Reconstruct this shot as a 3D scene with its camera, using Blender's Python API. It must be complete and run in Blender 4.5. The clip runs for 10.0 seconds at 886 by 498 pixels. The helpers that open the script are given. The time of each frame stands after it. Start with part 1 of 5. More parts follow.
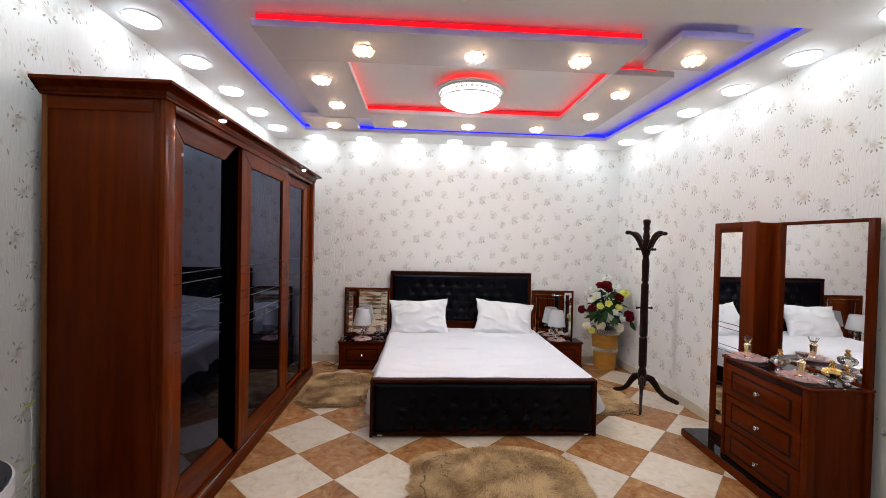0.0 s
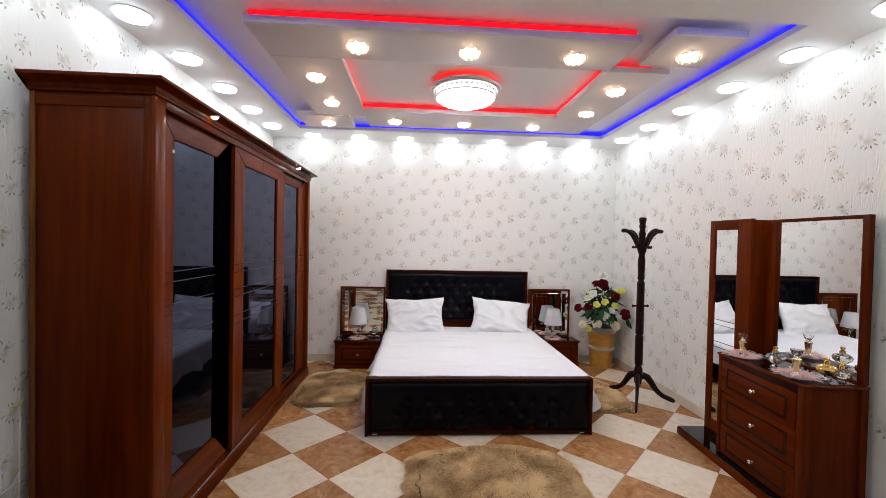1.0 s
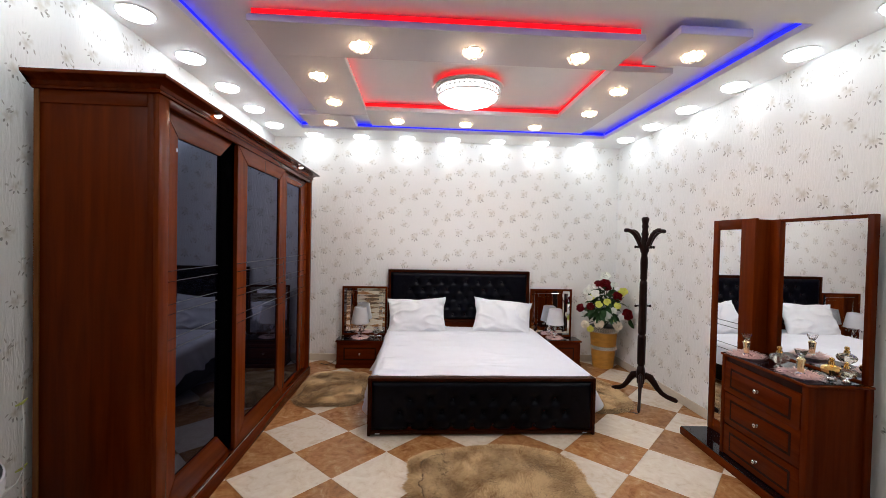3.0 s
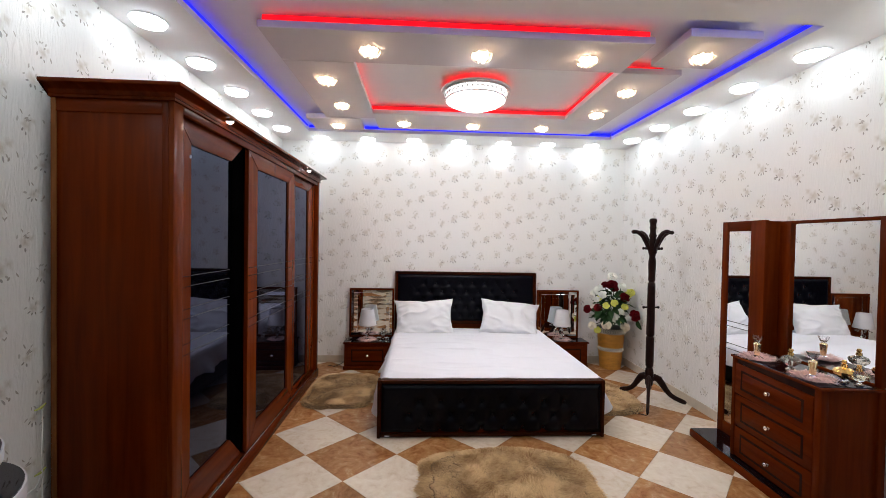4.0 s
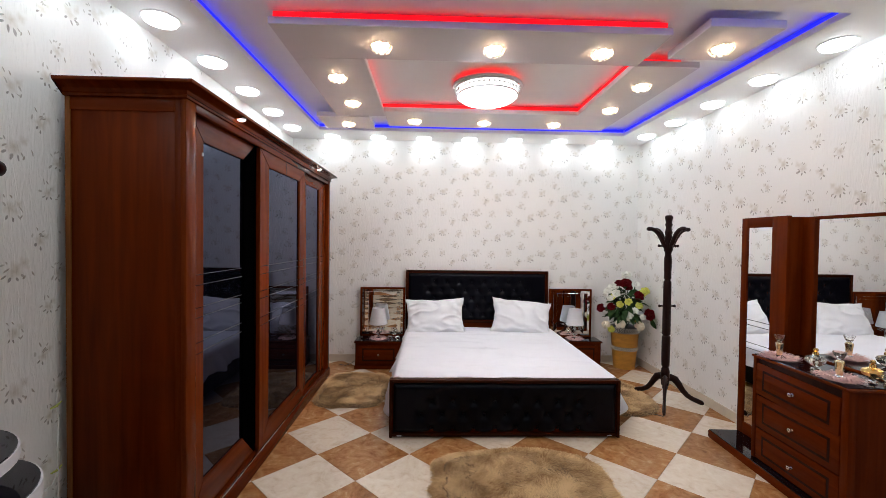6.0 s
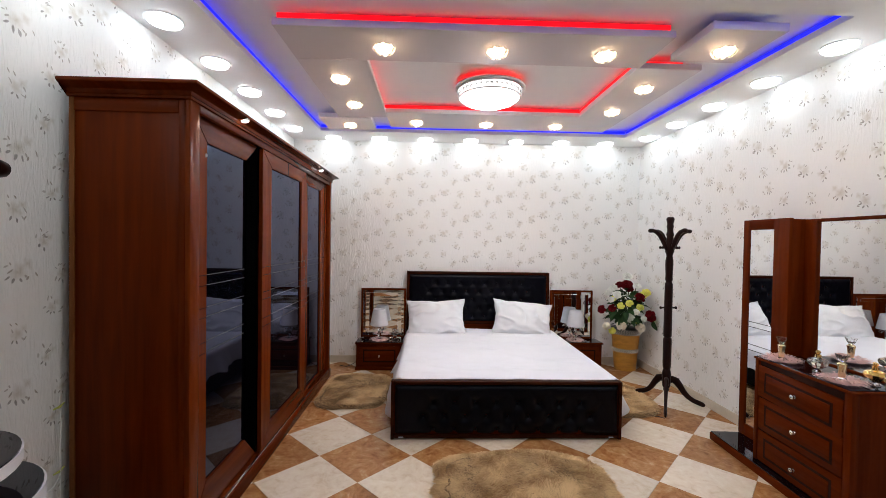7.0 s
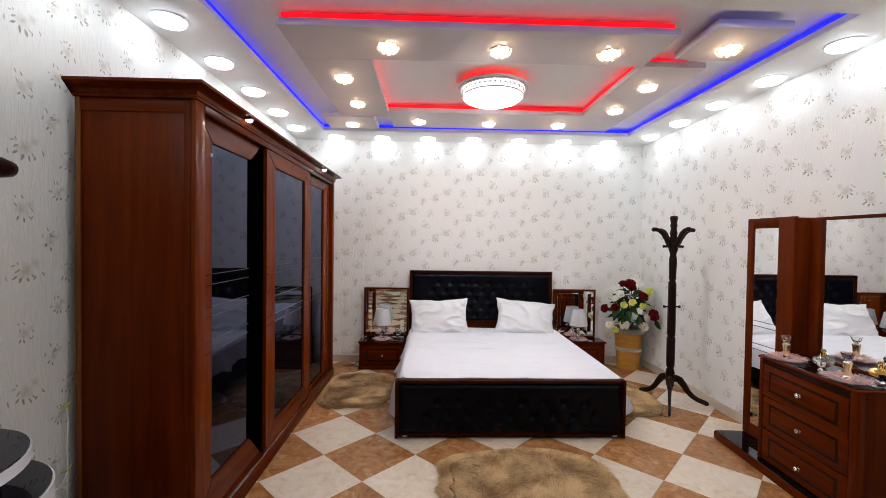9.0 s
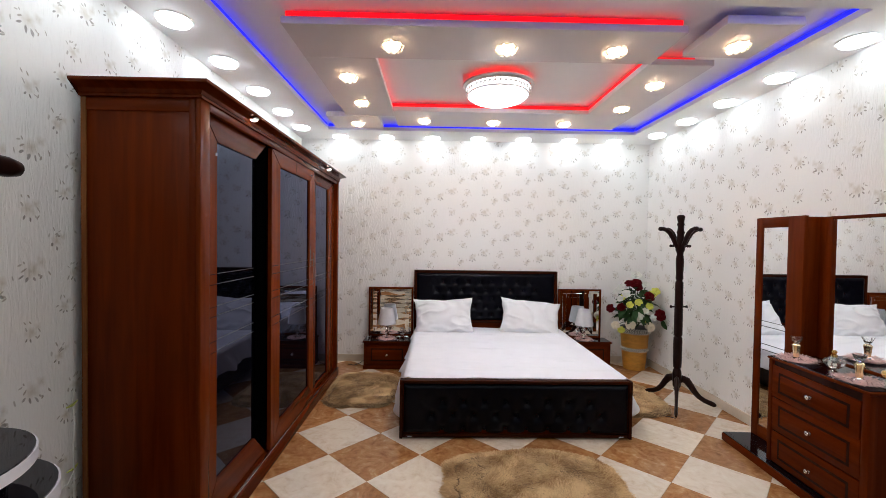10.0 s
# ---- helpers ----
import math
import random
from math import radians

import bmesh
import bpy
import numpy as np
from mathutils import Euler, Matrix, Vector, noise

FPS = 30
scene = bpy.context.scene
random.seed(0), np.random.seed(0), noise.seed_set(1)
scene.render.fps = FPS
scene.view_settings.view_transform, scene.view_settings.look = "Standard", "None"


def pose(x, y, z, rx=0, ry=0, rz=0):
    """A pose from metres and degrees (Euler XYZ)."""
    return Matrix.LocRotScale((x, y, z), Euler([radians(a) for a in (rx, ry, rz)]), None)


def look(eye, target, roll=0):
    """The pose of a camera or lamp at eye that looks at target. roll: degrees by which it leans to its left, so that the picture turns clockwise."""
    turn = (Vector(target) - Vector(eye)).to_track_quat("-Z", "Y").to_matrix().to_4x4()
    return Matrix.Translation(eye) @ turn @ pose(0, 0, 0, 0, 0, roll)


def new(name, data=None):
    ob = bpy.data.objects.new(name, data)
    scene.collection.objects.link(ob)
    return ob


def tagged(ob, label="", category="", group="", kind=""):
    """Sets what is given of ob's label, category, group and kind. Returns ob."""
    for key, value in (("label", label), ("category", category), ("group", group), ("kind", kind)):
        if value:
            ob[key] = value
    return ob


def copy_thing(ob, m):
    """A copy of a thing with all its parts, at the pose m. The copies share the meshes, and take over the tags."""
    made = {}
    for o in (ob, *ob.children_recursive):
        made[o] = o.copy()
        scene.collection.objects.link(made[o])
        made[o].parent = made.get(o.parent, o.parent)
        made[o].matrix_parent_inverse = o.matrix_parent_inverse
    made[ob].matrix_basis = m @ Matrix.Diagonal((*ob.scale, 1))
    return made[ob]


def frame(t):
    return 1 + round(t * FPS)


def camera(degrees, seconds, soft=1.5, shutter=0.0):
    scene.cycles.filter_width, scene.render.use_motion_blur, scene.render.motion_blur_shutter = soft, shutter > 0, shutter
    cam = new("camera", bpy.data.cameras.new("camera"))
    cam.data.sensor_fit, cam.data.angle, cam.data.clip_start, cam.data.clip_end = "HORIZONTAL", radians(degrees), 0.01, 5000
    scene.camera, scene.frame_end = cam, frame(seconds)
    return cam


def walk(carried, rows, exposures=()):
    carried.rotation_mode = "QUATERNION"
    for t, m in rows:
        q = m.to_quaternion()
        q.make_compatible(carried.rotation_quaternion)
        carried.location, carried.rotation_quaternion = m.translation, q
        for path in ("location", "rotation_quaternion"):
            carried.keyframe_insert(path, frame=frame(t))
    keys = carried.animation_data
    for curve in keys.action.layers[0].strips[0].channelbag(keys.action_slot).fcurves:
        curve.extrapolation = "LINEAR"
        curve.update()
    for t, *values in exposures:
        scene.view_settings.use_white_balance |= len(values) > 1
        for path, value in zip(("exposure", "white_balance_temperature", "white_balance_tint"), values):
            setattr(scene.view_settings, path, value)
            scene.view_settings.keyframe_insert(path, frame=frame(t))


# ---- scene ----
cam = camera(94.6, 10.0, soft=0.85)
PATH = [
    (0, (0.823, -2.889, 1.507), (0.937, -0.893, 1.471), 1.3),
    (0.5, (0.84, -2.877, 1.501), (0.962, -0.881, 1.461), 1.3),
    (1, (0.841, -2.876, 1.496), (0.967, -0.881, 1.458), 1.2),
    (1.5, (0.84, -2.877, 1.498), (0.963, -0.881, 1.458), 1.0),
    (2, (0.829, -2.86, 1.488), (0.95, -0.864, 1.448), 0.9),
    (2.5, (0.839, -2.865, 1.482), (0.964, -0.87, 1.445), 1.2),
    (4, (0.786, -2.878, 1.512), (0.892, -0.881, 1.474), 1.0),
    (4.5, (0.778, -2.861, 1.509), (0.869, -0.864, 1.47), 0.8),
    (5, (0.771, -2.858, 1.504), (0.856, -0.86, 1.464), 0.9),
    (5.5, (0.773, -2.845, 1.499), (0.837, -0.846, 1.456), 0.7),
    (7, (0.745, -2.843, 1.503), (0.81, -0.844, 1.466), 0.9),
    (7.5, (0.757, -2.853, 1.503), (0.833, -0.855, 1.464), 1.0),
    (8, (0.738, -2.867, 1.511), (0.809, -0.868, 1.474), 0.7),
    (8.5, (0.724, -2.837, 1.503), (0.783, -0.838, 1.461), 0.5),
    (9, (0.727, -2.843, 1.501), (0.786, -0.844, 1.461), 0.8),
    (9.5, (0.732, -2.84, 1.501), (0.779, -0.841, 1.463), 0.7),
    (10, (0.723, -2.829, 1.501), (0.761, -0.83, 1.458), 0.8),
]
walk(cam, [(t, look(eye, target, roll)) for t, eye, target, roll in PATH], exposures=[(0.0, 1.05, 6150, 9), (10.0, 1.05, 6150, 9)])

# ---- world: a closed room, so only a faint grey surround ----
world = bpy.data.worlds.new("world")
scene.world = world
world.use_nodes = True
world.node_tree.nodes["Background"].inputs[0].default_value = (0.5, 0.5, 0.55, 1)
world.node_tree.nodes["Background"].inputs[1].default_value = 0.02

# plan, in metres
XL, XR, YB, YF = -0.92, 3.355, 2.2, -6.6      # the room's inner faces
ZR, ZM = 2.715, 2.80                          # lowered ring of the ceiling, main ceiling
T = 0.45                                      # floor tile
RING = (-0.484, 2.95, -0.75, 1.765)           # opening in the ring: x, x, y, y
SPOT_POWER, WARM_POWER, DOME_POWER, RED_POWER, BLUE_POWER = 7.5, 46.0, 19.0, 0.66, 0.75

# ---- materials ----
def mat(name):
    m = bpy.data.materials.new(name)
    m.use_nodes = True
    return m, m.node_tree.nodes, m.node_tree.links, m.node_tree.nodes["Principled BSDF"]


def plain(name, color, rough=0.5, metal=0.0, vary=0.08, scale=14.0, bump=0.0, bscale=60.0, coat=0.0, stretch=(1, 1, 1), spec=0.5):
    """A surface with two scales of uneven colour, uneven gloss and a fine relief."""
    m, n, l, b = mat(name)
    tc = n.new("ShaderNodeTexCoord")
    mp = n.new("ShaderNodeMapping")
    mp.inputs["Scale"].default_value = stretch
    l.new(tc.outputs["Object"], mp.inputs[0])
    a, c = n.new("ShaderNodeTexNoise"), n.new("ShaderNodeTexNoise")
    a.inputs["Scale"].default_value, a.inputs["Detail"].default_value = scale, 6
    c.inputs["Scale"].default_value, c.inputs["Detail"].default_value = scale * 0.13, 3
    for t in (a, c):
        l.new(mp.outputs[0], t.inputs["Vector"])
    mix = n.new("ShaderNodeMath")
    mix.operation = "ADD"
    l.new(a.outputs[0], mix.inputs[0]), l.new(c.outputs[0], mix.inputs[1])
    rg = n.new("ShaderNodeMapRange")
    rg.inputs[1].default_value, rg.inputs[2].default_value = 0.6, 1.4
    rg.inputs[3].default_value, rg.inputs[4].default_value = 1 - vary, 1 + vary
    l.new(mix.outputs[0], rg.inputs[0])
    col = n.new("ShaderNodeMix")
    col.data_type, col.blend_type = "RGBA", "MULTIPLY"
    col.inputs[0].default_value = 1
    col.inputs[6].default_value = (*color, 1)
    l.new(rg.outputs[0], col.inputs[7])
    l.new(col.outputs[2], b.inputs["Base Color"])
    rr = n.new("ShaderNodeMapRange")
    rr.inputs[3].default_value, rr.inputs[4].default_value = max(rough - 0.05, 0.02), rough + 0.06
    l.new(c.outputs[0], rr.inputs[0])
    l.new(rr.outputs[0], b.inputs["Roughness"])
    b.inputs["Metallic"].default_value, b.inputs["Coat Weight"].default_value = metal, coat
    b.inputs["Coat Roughness"].default_value = 0.12
    b.inputs["Specular IOR Level"].default_value = spec
    if bump:
        h = n.new("ShaderNodeTexNoise")
        h.inputs["Scale"].default_value, h.inputs["Detail"].default_value = bscale, 5
        l.new(mp.outputs[0], h.inputs["Vector"])
        bp = n.new("ShaderNodeBump")
        bp.inputs["Strength"].default_value, bp.inputs["Distance"].default_value = bump, 0.004
        l.new(h.outputs[0], bp.inputs["Height"])
        l.new(bp.outputs[0], b.inputs["Normal"])
    return m


def glow(name, color, strength):
    m, n, l, b = mat(name)
    b.inputs["Base Color"].default_value = (*color, 1)
    b.inputs["Emission Color"].default_value = (*color, 1)
    b.inputs["Emission Strength"].default_value = strength
    return m


def clear(name, color=(1, 1, 1), rough=0.02, ior=1.45):
    m, n, l, b = mat(name)
    b.inputs["Base Color"].default_value = (*color, 1)
    b.inputs["Roughness"].default_value, b.inputs["IOR"].default_value = rough, ior
    b.inputs["Transmission Weight"].default_value = 1
    return m


def mirror_mat(name, color=(0.9, 0.92, 0.92), rough=0.008):
    m, n, l, b = mat(name)
    b.inputs["Base Color"].default_value = (*color, 1)
    b.inputs["Metallic"].default_value, b.inputs["Roughness"].default_value = 1, rough
    return m


def wood_mat(name, dark, light, rough=0.24, coat=0.0, axis=2):
    """Stained wood with the grain along one axis."""
    m, n, l, b = mat(name)
    tc, mp = n.new("ShaderNodeTexCoord"), n.new("ShaderNodeMapping")
    st = [9.0, 9.0, 9.0]
    st[axis] = 0.6
    mp.inputs["Scale"].default_value = st
    l.new(tc.outputs["Object"], mp.inputs[0])
    a, c = n.new("ShaderNodeTexNoise"), n.new("ShaderNodeTexNoise")
    a.inputs["Scale"].default_value, a.inputs["Detail"].default_value, a.inputs["Distortion"].default_value = 3.0, 8, 0.6
    c.inputs["Scale"].default_value, c.inputs["Detail"].default_value = 0.5, 3
    l.new(mp.outputs[0], a.inputs["Vector"]), l.new(mp.outputs[0], c.inputs["Vector"])
    mx = n.new("ShaderNodeMath")
    mx.operation = "ADD"
    l.new(a.outputs[0], mx.inputs[0]), l.new(c.outputs[0], mx.inputs[1])
    rp = n.new("ShaderNodeValToRGB")
    rp.color_ramp.elements[0].position, rp.color_ramp.elements[1].position = 0.35, 0.68
    rp.color_ramp.elements[0].color, rp.color_ramp.elements[1].color = (*dark, 1), (*light, 1)
    hf = n.new("ShaderNodeMath")
    hf.operation = "MULTIPLY"
    hf.inputs[1].default_value = 0.5
    l.new(mx.outputs[0], hf.inputs[0]), l.new(hf.outputs[0], rp.inputs[0])
    l.new(rp.outputs[0], b.inputs["Base Color"])
    b.inputs["Roughness"].default_value, b.inputs["Coat Weight"].default_value, b.inputs["Coat Roughness"].default_value = rough, coat, 0.15
    b.inputs["Specular IOR Level"].default_value = 0.06
    bp = n.new("ShaderNodeBump")
    bp.inputs["Strength"].default_value, bp.inputs["Distance"].default_value = 0.12, 0.002
    l.new(a.outputs[0], bp.inputs["Height"]), l.new(bp.outputs[0], b.inputs["Normal"])
    return m


def tile_mat(name, stops, gloss=0.12):
    """Glazed marble-look floor tile; every tile takes its own piece of the veining."""
    m, n, l, b = mat(name)
    tc, oi = n.new("ShaderNodeTexCoord"), n.new("ShaderNodeObjectInfo")
    sh = n.new("ShaderNodeVectorMath")
    sh.operation = "SCALE"
    cx = n.new("ShaderNodeCombineXYZ")
    l.new(oi.outputs["Random"], cx.inputs[0]), l.new(oi.outputs["Random"], cx.inputs[1])
    l.new(cx.outputs[0], sh.inputs[0])
    sh.inputs["Scale"].default_value = 37.0
    ad = n.new("ShaderNodeVectorMath")
    l.new(tc.outputs["Object"], ad.inputs[0]), l.new(sh.outputs[0], ad.inputs[1])
    a, c = n.new("ShaderNodeTexNoise"), n.new("ShaderNodeTexNoise")
    a.inputs["Scale"].default_value, a.inputs["Detail"].default_value, a.inputs["Distortion"].default_value = 7.0, 9, 1.6
    a.inputs["Roughness"].default_value = 0.62
    c.inputs["Scale"].default_value, c.inputs["Detail"].default_value = 30.0, 6
    l.new(ad.outputs[0], a.inputs["Vector"]), l.new(ad.outputs[0], c.inputs["Vector"])
    mx = n.new("ShaderNodeMix")
    mx.inputs[0].default_value = 0.28
    l.new(a.outputs[0], mx.inputs[2]), l.new(c.outputs[0], mx.inputs[3])
    rp = n.new("ShaderNodeValToRGB")
    e = rp.color_ramp.elements
    while len(e) < len(stops):
        e.new(0.5)
    for k, (p, col) in enumerate(stops):
        e[k].position, e[k].color = p, (*col, 1)
    l.new(mx.outputs[0], rp.inputs[0])
    tone = n.new("ShaderNodeMapRange")
    tone.inputs[3].default_value, tone.inputs[4].default_value = 0.9, 1.08
    l.new(oi.outputs["Random"], tone.inputs[0])
    mu = n.new("ShaderNodeMix")
    mu.data_type, mu.blend_type = "RGBA", "MULTIPLY"
    mu.inputs[0].default_value = 1
    l.new(rp.outputs[0], mu.inputs[6]), l.new(tone.outputs[0], mu.inputs[7])
    l.new(mu.outputs[2], b.inputs["Base Color"])
    rr = n.new("ShaderNodeMapRange")
    rr.inputs[3].default_value, rr.inputs[4].default_value = gloss, gloss + 0.16
    l.new(c.outputs[0], rr.inputs[0]), l.new(rr.outputs[0], b.inputs["Roughness"])
    bp = n.new("ShaderNodeBump")
    bp.inputs["Strength"].default_value, bp.inputs["Distance"].default_value = 0.06, 0.002
    l.new(a.outputs[0], bp.inputs["Height"]), l.new(bp.outputs[0], b.inputs["Normal"])
    return m


def wallpaper_mat(name, along):
    """White embossed wallpaper with a half-drop repeat of sprigs: fans of dark leaves, fainter small leaves, beige blossoms. along: the wall's direction (0: x, 1: y)."""
    m, n, l, b = mat(name)
    tc, sp = n.new("ShaderNodeTexCoord"), n.new("ShaderNodeSeparateXYZ")
    l.new(tc.outputs["Object"], sp.inputs[0])

    def math2(op, a, c=0.0, d=0.0):
        q = n.new("ShaderNodeMath")
        q.operation = op
        for k, s in enumerate((a, c, d)):
            if isinstance(s, (int, float)):
                q.inputs[k].default_value = s
            else:
                l.new(s, q.inputs[k])
        return q.outputs[0]

    W, H = 0.41, 0.50
    u0, w0 = sp.outputs[along], sp.outputs[2]
    col = math2("FLOOR", math2("DIVIDE", u0, W))
    u = math2("MULTIPLY_ADD", col, -W, u0)
    w1 = math2("MULTIPLY_ADD", col, H * 0.5, w0)
    w = math2("MULTIPLY_ADD", math2("FLOOR", math2("DIVIDE", w1, H)), -H, w1)
    cv = n.new("ShaderNodeCombineXYZ")
    l.new(u, cv.inputs[0]), l.new(w, cv.inputs[1])

    wn, wsub, wadd = n.new("ShaderNodeTexNoise"), n.new("ShaderNodeVectorMath"), n.new("ShaderNodeVectorMath")
    wn.inputs["Scale"].default_value, wn.inputs["Detail"].default_value = 9, 3
    l.new(tc.outputs["Object"], wn.inputs["Vector"])
    wsub.operation, wadd.operation = "MULTIPLY_ADD", "ADD"
    wsub.inputs[1].default_value, wsub.inputs[2].default_value = (0.05, 0.05, 0), (-0.025, -0.025, 0)
    l.new(wn.outputs["Color"], wsub.inputs[0])
    l.new(cv.outputs[0], wadd.inputs[0]), l.new(wsub.outputs[0], wadd.inputs[1])

    def local(x, y, ang, a=1.0, c=1.0):
        mp = n.new("ShaderNodeMapping")
        mp.vector_type = "TEXTURE"
        mp.inputs["Location"].default_value = (x, y, 0)
        mp.inputs["Rotation"].default_value = (0, 0, ang)
        mp.inputs["Scale"].default_value = (a, c, 1)
        l.new(wadd.outputs[0], mp.inputs[0])
        return mp.outputs[0]

    def soft(value, lo, hi, gain):
        rg = n.new("ShaderNodeMapRange")
        rg.inputs[1].default_value, rg.inputs[2].default_value, rg.inputs[3].default_value, rg.inputs[4].default_value = lo, hi, gain, 0
        l.new(value, rg.inputs[0])
        return rg.outputs[0]

    def leaf_mark(x, y, ang, a, c, gain):
        ln = n.new("ShaderNodeVectorMath")
        ln.operation = "LENGTH"
        l.new(local(x, y, ang, a, c), ln.inputs[0])
        return soft(ln.outputs["Value"], 0.65, 1.1, gain)

    def union(items):
        out = items[0]
        for s in items[1:]:
            out = math2("MAXIMUM", out, s)
        return out

    def flower(x, y, ang, size, lobes, gain):
        """A soft blossom with lobed petals."""
        q = n.new("ShaderNodeSeparateXYZ")
        l.new(local(x, y, ang), q.inputs[0])
        a = math2("ARCTAN2", q.outputs[1], q.outputs[0])
        r = math2("SQRT", math2("MULTIPLY_ADD", q.outputs[0], q.outputs[0], math2("MULTIPLY", q.outputs[1], q.outputs[1])))
        rim = math2("MULTIPLY_ADD", math2("COSINE", math2("MULTIPLY", a, lobes)), 0.13, 0.87)
        return soft(math2("DIVIDE", math2("DIVIDE", r, size), rim), 0.1, 1.1, gain)

    def wrapped(x, y):
        """Carry a mark over the edge of the half-drop repeat."""
        if x < 0.0:
            x, y = x + W, y - H / 2
        elif x > W:
            x, y = x - W, y + H / 2
        return min(max(x, 0.013), W - 0.013), min(max(y % H, 0.013), H - 0.013)

    rw = random.Random(21)
    marks, small, blooms = [], [], []
    # sprigs: x, y, size, count of dark leaves
    for i, (x, y, k, count) in enumerate(((0.095, 0.10, 1.0, 3), (0.29, 0.07, 0.7, 2), (0.215, 0.225, 0.75, 2), (0.355, 0.285, 1.0, 3), (0.09, 0.345, 0.8, 2), (0.24, 0.435, 0.75, 3))):
        a0 = -1.57 + rw.uniform(-0.5, 0.5)
        for j in range(count):
            a = a0 + (j - (count - 1) / 2) * 0.75
            r = 0.036 * k * rw.uniform(0.9, 1.15)
            marks.append(leaf_mark(*wrapped(x + r * math.cos(a), y + r * math.sin(a)), a + rw.uniform(-0.25, 0.25), 0.0125 * k, 0.0058 * k, rw.uniform(0.8, 1.0)))
        for j in range(7):
            a, r = rw.uniform(-0.6, 3.7), k * rw.uniform(0.032, 0.085)
            small.append(leaf_mark(*wrapped(x + 0.9 * r * math.cos(a), y + r * math.sin(a)), rw.choice((0.5, 0.9, 2.3, 2.0, 1.3)) + rw.uniform(-0.3, 0.3), rw.uniform(0.008, 0.0125), rw.uniform(0.0032, 0.0048), rw.uniform(0.6, 1.0)))
        blooms.append(flower(*wrapped(x, y + 0.004), a0, 0.040 * k, 5, 0.8))
        blooms.append(flower(*wrapped(x + rw.choice((-1, 1)) * 0.038 * k, y + 0.032 * k), a0 + 1, 0.028 * k, 4, 0.6))
    dark, faint, petal = union(marks), union(small), union(blooms)
    big, fine = n.new("ShaderNodeTexNoise"), n.new("ShaderNodeTexNoise")
    big.inputs["Scale"].default_value, fine.inputs["Scale"].default_value = 1.7, 55
    l.new(tc.outputs["Object"], big.inputs["Vector"]), l.new(tc.outputs["Object"], fine.inputs["Vector"])
    base = n.new("ShaderNodeValToRGB")
    base.color_ramp.elements[0].color, base.color_ramp.elements[1].color = (0.82, 0.80, 0.775, 1), (0.87, 0.85, 0.83, 1)
    l.new(big.outputs[0], base.inputs[0])

    def over(under, color, factor):
        q = n.new("ShaderNodeMix")
        q.data_type = "RGBA"
        q.inputs[7].default_value = (*color, 1)
        l.new(factor, q.inputs[0]), l.new(under, q.inputs[6])
        return q.outputs[2]

    c = over(base.outputs[0], (0.50, 0.43, 0.34), math2("MULTIPLY", petal, math2("MULTIPLY_ADD", fine.outputs[0], 1.0, 0.25)))
    c = over(c, (0.40, 0.36, 0.315), faint)
    c = over(c, (0.20, 0.18, 0.16), math2("MULTIPLY", dark, math2("MULTIPLY_ADD", fine.outputs[0], 0.5, 0.6)))
    l.new(c, b.inputs["Base Color"])
    b.inputs["Roughness"].default_value = 0.5
    rl_, em = n.new("ShaderNodeMapping"), n.new("ShaderNodeTexNoise")
    rl_.inputs["Scale"].default_value = (30, 30, 5.0)
    em.inputs["Scale"].default_value, em.inputs["Detail"].default_value, em.inputs["Distortion"].default_value = 1.0, 3, 3.0
    l.new(tc.outputs["Object"], rl_.inputs[0]), l.new(rl_.outputs[0], em.inputs["Vector"])
    bp = n.new("ShaderNodeBump")
    bp.inputs["Strength"].default_value, bp.inputs["Distance"].default_value = 0.9, 0.004
    l.new(em.outputs[0], bp.inputs["Height"]), l.new(bp.outputs[0], b.inputs["Normal"])
    return m


PAPER_X, PAPER_Y = wallpaper_mat("wallpaper_x", 0), wallpaper_mat("wallpaper_y", 1)
PAINT = plain("ceiling_paint", (0.87, 0.855, 0.84), 0.6, vary=0.02, scale=9, bump=0.05, bscale=120)
# mauve darker than the ceiling's white: the slabs' shaded undersides put into paint
SLAB_SHADE_PAINT = plain("slab_shade_paint", (0.67, 0.61, 0.62), 0.55, vary=0.03, scale=9, bump=0.05, bscale=120)
TAUPE = plain("taupe_paint", (0.17, 0.13, 0.105), 0.8, vary=0.08, scale=6, bump=0.1)
GROUT = plain("grout", (0.36, 0.30, 0.24), 0.85, vary=0.15, scale=40, bump=0.3)
TILE_CREAM = tile_mat("tile_cream", [(0.30, (0.54, 0.42, 0.31)), (0.47, (0.66, 0.55, 0.44)), (0.64, (0.72, 0.63, 0.53))], gloss=0.07)
TILE_BROWN = tile_mat("tile_brown", [(0.30, (0.18, 0.064, 0.019)), (0.45, (0.32, 0.140, 0.048)), (0.56, (0.39, 0.193, 0.078)), (0.68, (0.52, 0.32, 0.17))], gloss=0.07)
SKIRT = plain("skirting_tile", (0.60, 0.52, 0.42), 0.25, vary=0.1, scale=12)
WOOD = wood_mat("mahogany", (0.060, 0.0074, 0.0006), (0.132, 0.0192, 0.0014))
WOOD_Y = wood_mat("mahogany_along_y", (0.060, 0.0074, 0.0006), (0.132, 0.0192, 0.0014), axis=1)
WOOD_X = wood_mat("mahogany_along_x", (0.060, 0.0074, 0.0006), (0.132, 0.0192, 0.0014), axis=0)
# lighter mahogany for posts and stiles, their lit look put into the colour
WOOD_LIT = wood_mat("mahogany_lit", (0.070, 0.0088, 0.0008), (0.158, 0.0265, 0.0029))
# dark edges, backs and grooves; also the shade in drawer gaps and wardrobe hollow
WOOD_DARK = wood_mat("mahogany_edge_and_shade", (0.018, 0.006, 0.004), (0.035, 0.012, 0.007))
